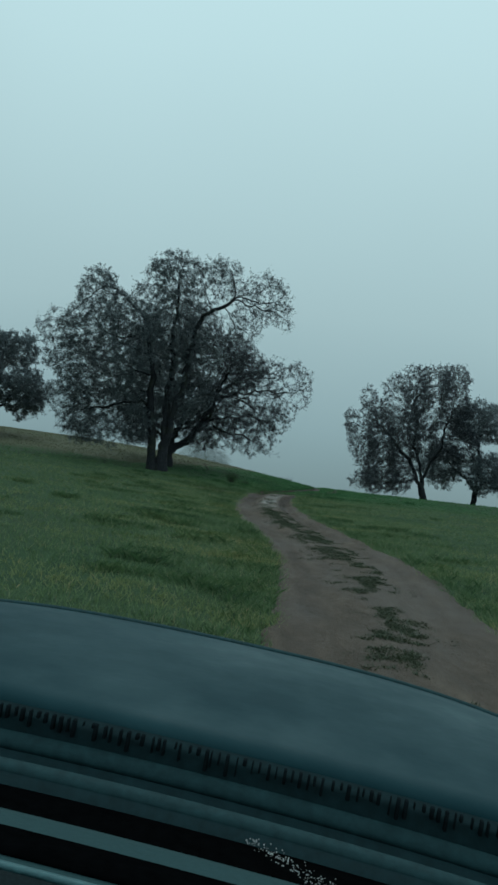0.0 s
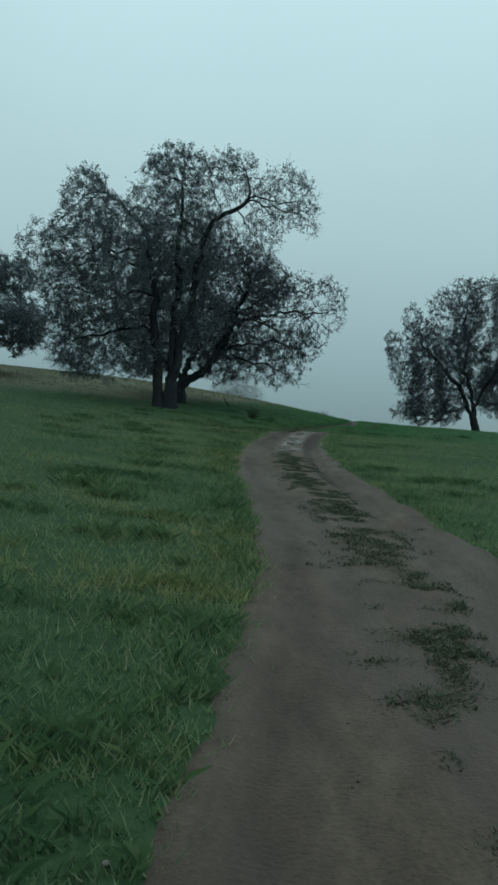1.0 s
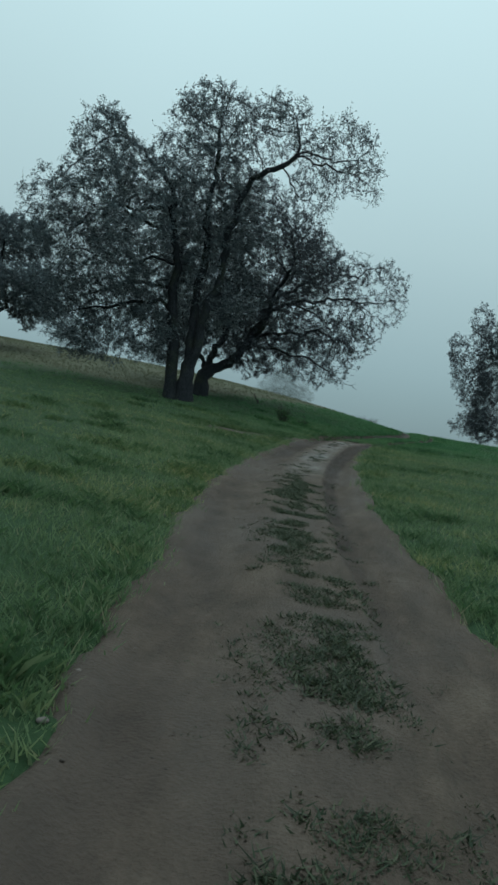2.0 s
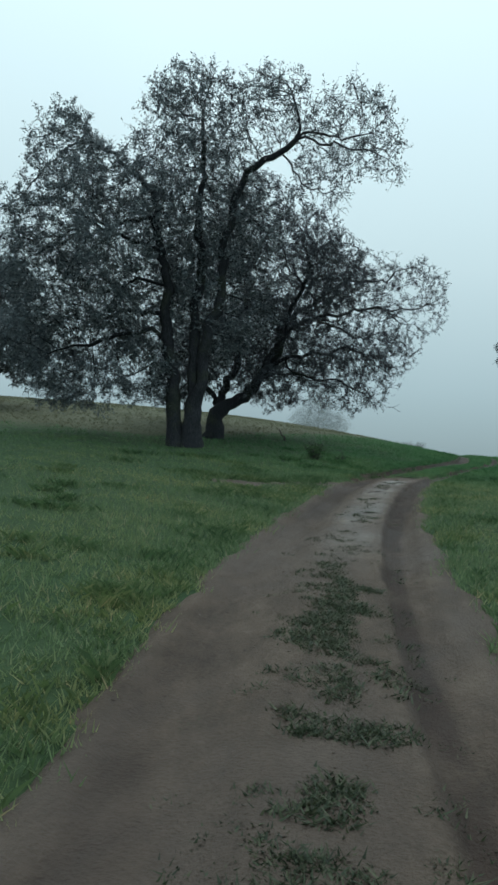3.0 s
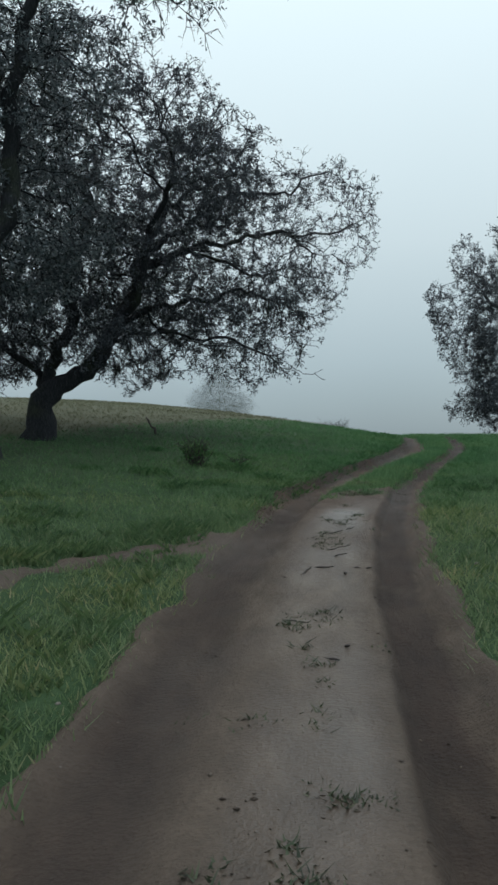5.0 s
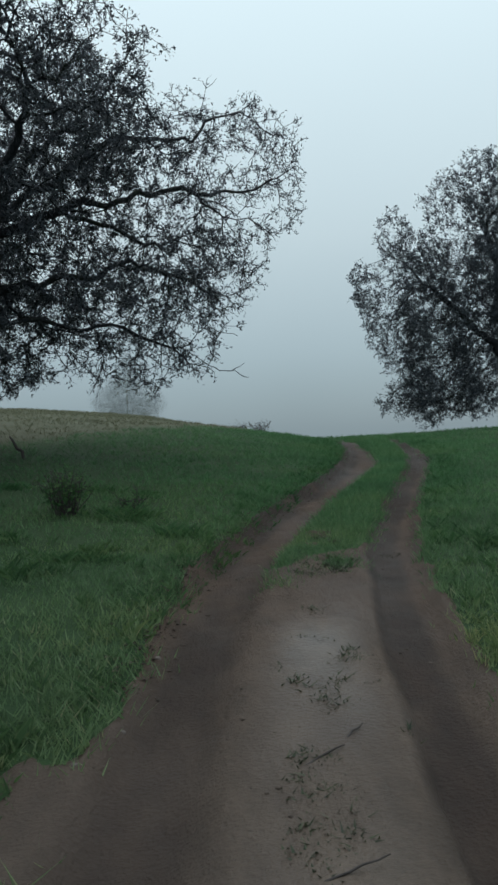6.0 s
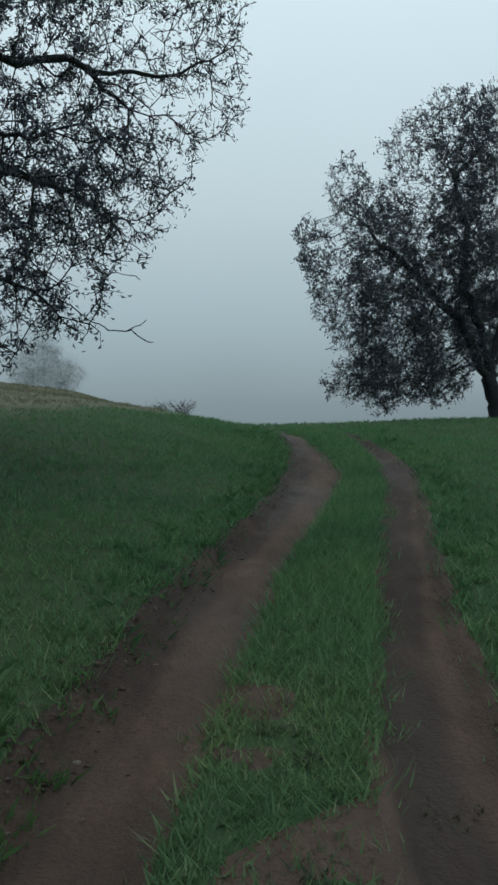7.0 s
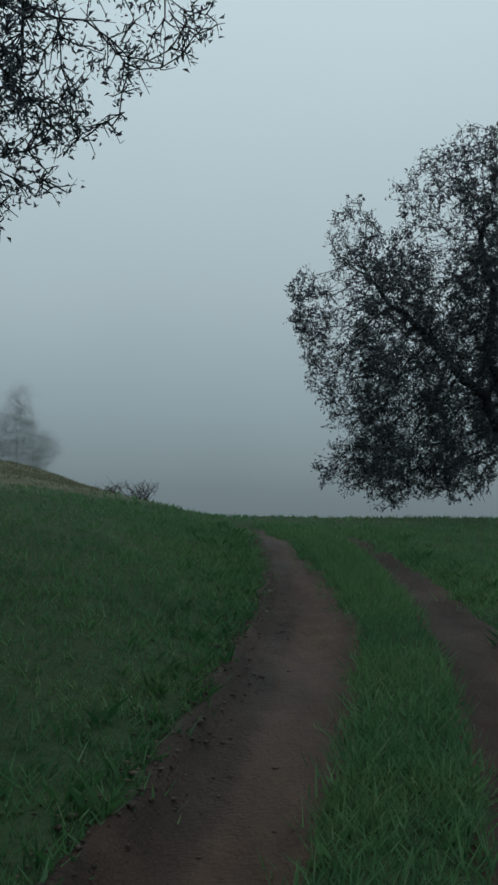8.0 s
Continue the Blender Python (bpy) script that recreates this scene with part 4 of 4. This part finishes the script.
def make_stick(label, p, q, r, seed, name="stick"):
    rng = np.random.RandomState(seed)
    p, q = np.array(p, float), np.array(q, float)
    pts = [p + (q - p) * k / 5 + rng.normal(0, r * 0.6, 3) * (0 < k < 5) for k in range(6)]
    v, f = [], []
    tube(pts, [r, r * 0.95, r * 0.9, r * 0.8, r * 0.7, r * 0.45], 7, v, f, 0.12, seed)
    ob = new(name, mesh_of(name, np.concatenate(v) - p, np.concatenate(f), M_twig, True))
    ob.location = p
    return tagged(ob, label, "stick")


zs = z_at(-4.2, 49.3)
make_stick("dark leaning dead branch stuck in the grass", (-4.05, 49.3, zs - 0.05), (-4.4, 49.4, zs + 0.45), 0.035, 1, "dead_branch")
litter = random.Random(17)
for k in range(14):
    sy = litter.uniform(33.6, 37.8)
    sx = float(road_x(sy)) + litter.gauss(0.05, 0.22)
    ln, turn = litter.uniform(0.1, 0.26), litter.gauss(0.0, 0.7)
    ex, ey = sx + math.cos(turn) * ln, sy + math.sin(turn) * ln
    make_stick("dark wet stick lying on the dirt track", (sx, sy, z_at(sx, sy) + 0.012), (ex, ey, z_at(ex, ey) + litter.uniform(0.015, 0.06)), litter.uniform(0.005, 0.011), 20 + k)


def make_stone(seed):
    bm = bmesh.new()
    bmesh.ops.create_icosphere(bm, subdivisions=2, radius=1.0)
    for v in bm.verts:
        v.co *= 1 + 0.28 * noise.noise(v.co * 1.3 + Vector((seed * 7.1, 0, 0)))
        v.co.z *= 0.6
    me = bpy.data.meshes.new("stone")
    bm.to_mesh(me)
    bm.free()
    for p in me.polygons:
        p.use_smooth = True
    me.materials.append(M_stone)
    return me


stone_shapes = [make_stone(k) for k in range(4)]
rng = random.Random(9)
for k in range(70):
    y = rng.uniform(8, 57)
    edge = (1.15 if y < 38 else float(gauge(y)) + 0.34) * rng.choice((-1, -1, 1)) + rng.gauss(0, 0.12)
    x = float(road_x(y)) + edge
    r = rng.uniform(0.01, 0.026)
    ob = new("stone", stone_shapes[k % 4])
    ob.matrix_world = pose(x, y, z_at(x, y) + r * 0.25, 0, 0, rng.uniform(0, 360)) @ Matrix.Diagonal((r * rng.uniform(0.9, 1.5), r, r, 1))
    tagged(ob, "small pale stone at the edge of the track", "stone", "stones along the track")


def build_weeds():
    rng = np.random.RandomState(14)
    # the sparse strip between the wheels, and the leafy verge
    y = np.concatenate([rng.uniform(4, 27, 9000), rng.uniform(27, 35, 700), rng.uniform(36, 47, 1100)])
    x = road_x(y) + rng.normal(0.05, 0.24, len(y))
    keep = 0.8 * wave(x * 1.6, y * 0.7, 2.6, 41) + 0.8 * wave(x, y, 7.0, 42) > np.where(y < 29, 0.3 - 0.22 * smooth(11, 15, y), 0.42) - 0.3 * np.exp(-((x - road_x(y) - 0.05) / 0.14) ** 2)
    x, y = x[keep], y[keep]
    v, f = blades(rng, x, y, 14, 0.015 + 0.03 * rng.rand(len(x)) ** 2, 0.007, 2.4, False)
    v[:, 2] += 0.024
    tagged(new("track_weeds", mesh_of("track_weeds", v, f, M_track_weed)), "sparse dark weeds growing between the ruts", "weeds", kind="stuff")
    y = rng.uniform(5, 58, 2600)
    side = np.where(rng.rand(len(y)) < 0.6, -1, 1)
    half = np.where(y < 38, 1.25, gauge(y) + 0.42)
    x = road_x(y) + side * (half + np.abs(rng.normal(0, 0.35, len(y))))
    v, f = blades(rng, x, y, 9, 0.05 + 0.08 * rng.rand(len(x)) ** 2, 0.0075, 1.3)
    # low dark clumps strewn through the meadow, and a row along the side track
    cy = rng.uniform(9, 47, 150)
    cx = road_x(cy) - 1.5 - np.abs(rng.normal(0, 2.6, len(cy)))
    cx = np.where(rng.rand(len(cy)) < 0.25, road_x(cy) + 1.5 + np.abs(rng.normal(0, 1.8, len(cy))), cx)
    cx[:22] = rng.uniform(-4.2, -1.3, 22)
    cy[:22] = np.interp(cx[:22], SIDE_X, SIDE_Y) + 0.72 + rng.normal(0, 0.08, 22)
    mx = np.repeat(cx, 34) + rng.normal(0, 0.2, 150 * 34) * np.repeat(rng.uniform(0.5, 1.6, 150), 34)
    my = np.repeat(cy, 34) + rng.normal(0, 0.11, 150 * 34)
    tall = np.repeat(rng.uniform(0.07, 0.15, 150), 34)
    keep = bare(mx, my) < -0.05
    v2, f2 = blades(rng, mx[keep], my[keep], 5, tall[keep], 0.008, 1.5)
    tagged(new("meadow_weeds", mesh_of("meadow_weeds", v2, f2, M_weed)), "low dark green weed clumps in the meadow grass", "weeds", kind="stuff")
    tagged(new("verge_weeds", mesh_of("verge_weeds", v, f, M_weed)), "leafy green weeds along the edges of the track", "weeds", kind="stuff")


build_weeds()


# ---- the car that the view is driven in, as it stands at the start ----
def part(name, bm, mat, parent, label=""):
    me = bpy.data.meshes.new(name)
    bm.normal_update()
    bm.to_mesh(me)
    bm.free()
    for p in me.polygons:
        p.use_smooth = True
    me.materials.append(mat)
    ob = new(name, me)
    ob.parent = parent
    if label:
        tagged(ob, label)
    return ob


def make_paint():
    m, n, l, b = nodes_of("dark_teal_paint", 0.28, 0.16)
    p = position(n)
    f = noise_of(n, l, 3.0, 5, p)
    wet = noise_of(n, l, 60, 3, p)
    l.new(ramp_of(n, l, f, ((0.3, (0.004, 0.026, 0.034)), (0.7, (0.009, 0.042, 0.052)))), b.inputs["Base Color"])
    l.new(ramp_of(n, l, f, ((0.35, (0.68, 0.68, 0.68)), (0.65, (0.42, 0.42, 0.42)))), b.inputs["Roughness"])
    bump_of(n, l, b, wet, 0.12, 0.004)
    return m


M_paint = make_paint()
M_comb = make_plain("dark_comb_bar", (0.009, 0.013, 0.015), 0.85, 0.0, 80)
M_black = make_plain("black_rubber", (0.002, 0.0022, 0.0025), 0.9, 0.0, 80)
M_lip = make_plain("dull_teal_trim", (0.05, 0.11, 0.12), 0.5, 0.3, 120)
M_rib = make_plain("cowl_rib_and_hood_highlight", (0.015, 0.038, 0.043), 0.7, 0.12, 60)
M_cowl = make_plain("dark_cowl_plastic", (0.008, 0.022, 0.026), 0.7, 0.12, 60)
M_dash = make_plain("grey_dashboard_plastic", (0.025, 0.053, 0.057), 0.8, 0.1, 220, 0.12)
M_mesh = make_plain("speaker_cloth", (0.008, 0.014, 0.016), 0.9, 0.08, 400, 0.5)
M_rim = make_plain("dull_alloy", (0.35, 0.36, 0.37), 0.4, 0.5, 40)


def slab(profile, half, rows=24, dip=0.0, depth=0.03, bow=0.0, left=None, right=None, front_only=False):
    """A thick sheet: the profile of (y, z) carried across the width, sagging by dip and drawn back by bow (its front alone, if so asked) towards both sides."""
    x0, x1 = (left if left is not None else -half), (right if right is not None else half)
    bm = bmesh.new()
    top, low = [], []
    for i in range(rows + 1):
        x = x0 + (x1 - x0) * i / rows
        k = (x / half) ** 2
        k4 = k * k
        pull = [bow * k4 * ((y - profile[0][0]) / (profile[-1][0] - profile[0][0]) if front_only else 1) for y, z in profile]
        top.append([bm.verts.new((x, y - d, z - dip * k)) for (y, z), d in zip(profile, pull)])
        low.append([bm.verts.new((x, y - d, z - dip * k - depth)) for (y, z), d in zip(profile, pull)])
    n = len(profile)
    for i in range(rows):
        for j in range(n - 1):
            bm.faces.new((top[i][j], top[i][j + 1], top[i + 1][j + 1], top[i + 1][j]))
            bm.faces.new((low[i][j], low[i + 1][j], low[i + 1][j + 1], low[i][j + 1]))
        for j in (0, n - 1):
            bm.faces.new((top[i][j], top[i + 1][j], low[i + 1][j], low[i][j]))
    for i in (0, rows):
        for j in range(n - 1):
            bm.faces.new((top[i][j], top[i][j + 1], low[i][j + 1], low[i][j]))
    bmesh.ops.recalc_face_normals(bm, faces=bm.faces)
    return bm


def block(x0, x1, y0, y1, z0, z1, bevel=0.02, segs=2):
    bm = bmesh.new()
    bmesh.ops.create_cube(bm, size=1, matrix=Matrix.Translation(((x0 + x1) / 2, (y0 + y1) / 2, (z0 + z1) / 2)) @ Matrix.Diagonal((x1 - x0, y1 - y0, z1 - z0, 1)))
    bmesh.ops.bevel(bm, geom=bm.edges[:], offset=bevel, segments=segs, affect="EDGES")
    return bm


def build_car():
    car = new("car")
    car.matrix_world = Matrix.Translation((0, 0, -0.12)) @ pose(0, 0, 0, 0, 0, -4.7) @ pose(0, 0, 0, 2.8) @ pose(0, 0, 0, 0, 4.8) @ pose(-0.3, 0, 0.012)
    hood = part("hood", slab([(1.112, 1.098), (1.118, 1.11), (1.14, 1.117), (1.3, 1.124), (1.45, 1.124), (1.6, 1.116), (1.69, 1.105), (1.75, 1.088), (1.765, 1.06)], 0.84, 36, 0.03, 0.025, 0.5, None, None, True), M_paint, car, "dark wet teal hood")
    # the highlight along the hood's far edge, laid on as a lighter strip
    part("hood_highlight", slab([(1.7, 1.105), (1.708, 1.108), (1.716, 1.103)], 0.84, 36, 0.03, 0.006, 0.46), M_rib, hood, "lighter strip standing in for the highlight on the hood's edge")
    part("rubber_edge", slab([(1.1, 1.062), (1.104, 1.085), (1.112, 1.1)], 0.8, 30, 0.03, 0.01), M_cowl, hood)
    # a comb of thin dark bars below the hood's rear edge
    comb_rng = random.Random(3)
    for k in range(140):
        x = -0.73 + k * 0.0104 + comb_rng.gauss(0, 0.0015)
        sag = 0.03 * (x / 0.84) ** 2
        wide, low = comb_rng.uniform(0.0008, 0.0026), comb_rng.uniform(1.074, 1.096)
        part("comb_bar", block(x - wide, x + wide, 1.094, 1.102, low - sag, 1.101 - sag, 0.0008, 1), M_comb, hood)
    cowl = part("cowl_panel", slab([(0.99, 1.02), (1.0, 1.036), (1.012, 1.052), (1.035, 1.055), (1.06, 1.046), (1.08, 1.04), (1.092, 1.052), (1.104, 1.062), (1.118, 1.05)], 0.8, 24, 0.04, 0.04, 0.03), M_cowl, car, "dark ribbed plastic panel below the windscreen")
    part("rib", slab([(1.088, 1.056), (1.098, 1.069), (1.108, 1.066)], 0.78, 24, 0.04, 0.012, 0.03), M_rib, cowl)
    part("rib", slab([(1.014, 1.056), (1.03, 1.062), (1.044, 1.056)], 0.78, 24, 0.04, 0.012, 0.03), M_rib, cowl)
    part("windscreen_seal", slab([(0.86, 1.0), (0.93, 1.028), (0.97, 1.04), (0.998, 1.044)], 0.78, 24, 0.04, 0.03, 0.03), M_black, car, "black rubber strip at the foot of the windscreen")
    dash = part("dashboard", slab([(0.25, 1.06), (0.32, 1.1), (0.5, 1.116), (0.66, 1.119), (0.76, 1.113), (0.815, 1.104), (0.838, 1.096), (0.846, 1.08)], 0.76, 24, 0.03, 0.06, 0.04), M_dash, car, "plain grey plastic dashboard")
    part("defroster_vent", slab([(0.724, 1.119), (0.748, 1.1185), (0.77, 1.116)], 0.76, 20, 0.03, 0.006, 0.04, -0.7, 0.72), M_black, dash, "long dark slot in the dashboard")
    part("trim_line", slab([(0.7, 1.1205), (0.704, 1.1215), (0.708, 1.1202)], 0.76, 20, 0.03, 0.005, 0.04, -0.7, 0.72), M_lip, dash)
    part("speaker_grille", slab([(0.5, 1.12), (0.6, 1.1225), (0.69, 1.1225)], 0.76, 10, 0.03, 0.006, 0.04, -0.4, 0.03), M_mesh, dash, "fine dark speaker mesh")
    part("body", block(-0.9, 0.9, -2.5, 1.9, 0.3, 0.98, 0.12, 4), M_paint, car, "dark teal lower body")
    for x in (-0.82, 0.82):
        for y in (1.15, -1.6):
            tyre = bmesh.new()
            bmesh.ops.create_cone(tyre, cap_ends=True, segments=36, radius1=0.34, radius2=0.34, depth=0.22, matrix=pose(x, y, 0.34, 0, 90, 0))
            bmesh.ops.bevel(tyre, geom=tyre.edges[:], offset=0.03, segments=2, affect="EDGES", clamp_overlap=True)
            wheel = part("wheel", tyre, M_black, car, "black tyre on a dull alloy wheel")
            rim = bmesh.new()
            bmesh.ops.create_cone(rim, cap_ends=True, segments=24, radius1=0.22, radius2=0.2, depth=0.236, matrix=pose(x, y, 0.34, 0, 90, 0))
            part("rim", rim, M_rim, wheel)
    # raindrops lying on the glass's foot
    bm = bmesh.new()
    rng = random.Random(5)
    for k in range(190):
        u = rng.random()
        x, y = 0.148 + 0.115 * u + rng.gauss(0, 0.004), 0.998 - 0.05 * u + rng.gauss(0, 0.004 + 0.004 * u)
        z = 1.05 + (y - 1.0) * 0.2 - 0.04 * (x / 0.8) ** 2
        bmesh.ops.create_icosphere(bm, subdivisions=1, radius=rng.uniform(0.0004, 0.0011), matrix=Matrix.Translation((x, y, z)))
    drops = part("raindrops", bm, M_drop, cowl)
    tagged(drops, "cluster of small clear raindrops", kind="stuff")
    tagged(car, "dark teal car with a wet hood on the track", "car")


M_drop = bpy.data.materials.new("water_drop")
M_drop.use_nodes = True
drop_shader = M_drop.node_tree.nodes["Principled BSDF"]
drop_shader.inputs["Roughness"].default_value = 0.05
drop_shader.inputs["Transmission Weight"].default_value = 0.7
drop_shader.inputs["IOR"].default_value = 1.33
build_car()


def build_clods():
    """Crumbs of earth and grit scattered over the bare soil."""
    rng = np.random.RandomState(77)
    n = 9000
    y = rng.uniform(2, 60, n)
    g = np.where(y < 38, rng.normal(0, 0.6, n), np.where(rng.rand(n) < 0.55, -1, 1) * gauge(y) + rng.normal(0, 0.26, n))
    x = road_x(y) + g
    keep = (bare(x, y) > -0.03) & (wave(x, y, 2.4, 51) + 0.5 * wave(x, y, 7, 52) > -0.1)
    # fallen crumbs of the bank beside the deeper rut
    yb = rng.uniform(38.5, 57, 5200)
    xb = road_x(yb) + ruts(yb)[0] + 0.03 + rng.normal(0, 0.12, 5200)
    x, y = np.concatenate([x[keep], xb]), np.concatenate([y[keep], yb])
    n = len(x)
    r = 0.004 + 0.011 * rng.rand(n) ** 3
    r[-5200:] = 0.004 + 0.02 * rng.rand(5200) ** 4
    z = land(x, y) + 0.014 + r * 0.3
    octa = np.array([(1, 0, 0), (0, 1, 0), (-1, 0, 0), (0, -1, 0), (0, 0, 0.4), (0, 0, -0.4)], float)
    shape = octa[None] * r[:, None, None] * rng.uniform(0.35, 1.5, (n, 6, 1))
    v = (np.stack([x, y, z], -1)[:, None] + shape).reshape(-1, 3)
    f = np.array([(0, 1, 4), (1, 2, 4), (2, 3, 4), (3, 0, 4), (1, 0, 5), (2, 1, 5), (3, 2, 5), (0, 3, 5)])
    f = (np.arange(n)[:, None, None] * 6 + f[None]).reshape(-1, 3)
    tagged(new("earth_crumbs", mesh_of("earth_crumbs", v, f, M_crumb)), "brown crumbs of earth and grit on the track", "earth crumbs", kind="stuff")


M_crumb = make_leaf("earth_crumb", ((0.0, (0.025, 0.016, 0.011)), (0.6, (0.055, 0.036, 0.026)), (1.0, (0.13, 0.1, 0.08))))
build_clods()
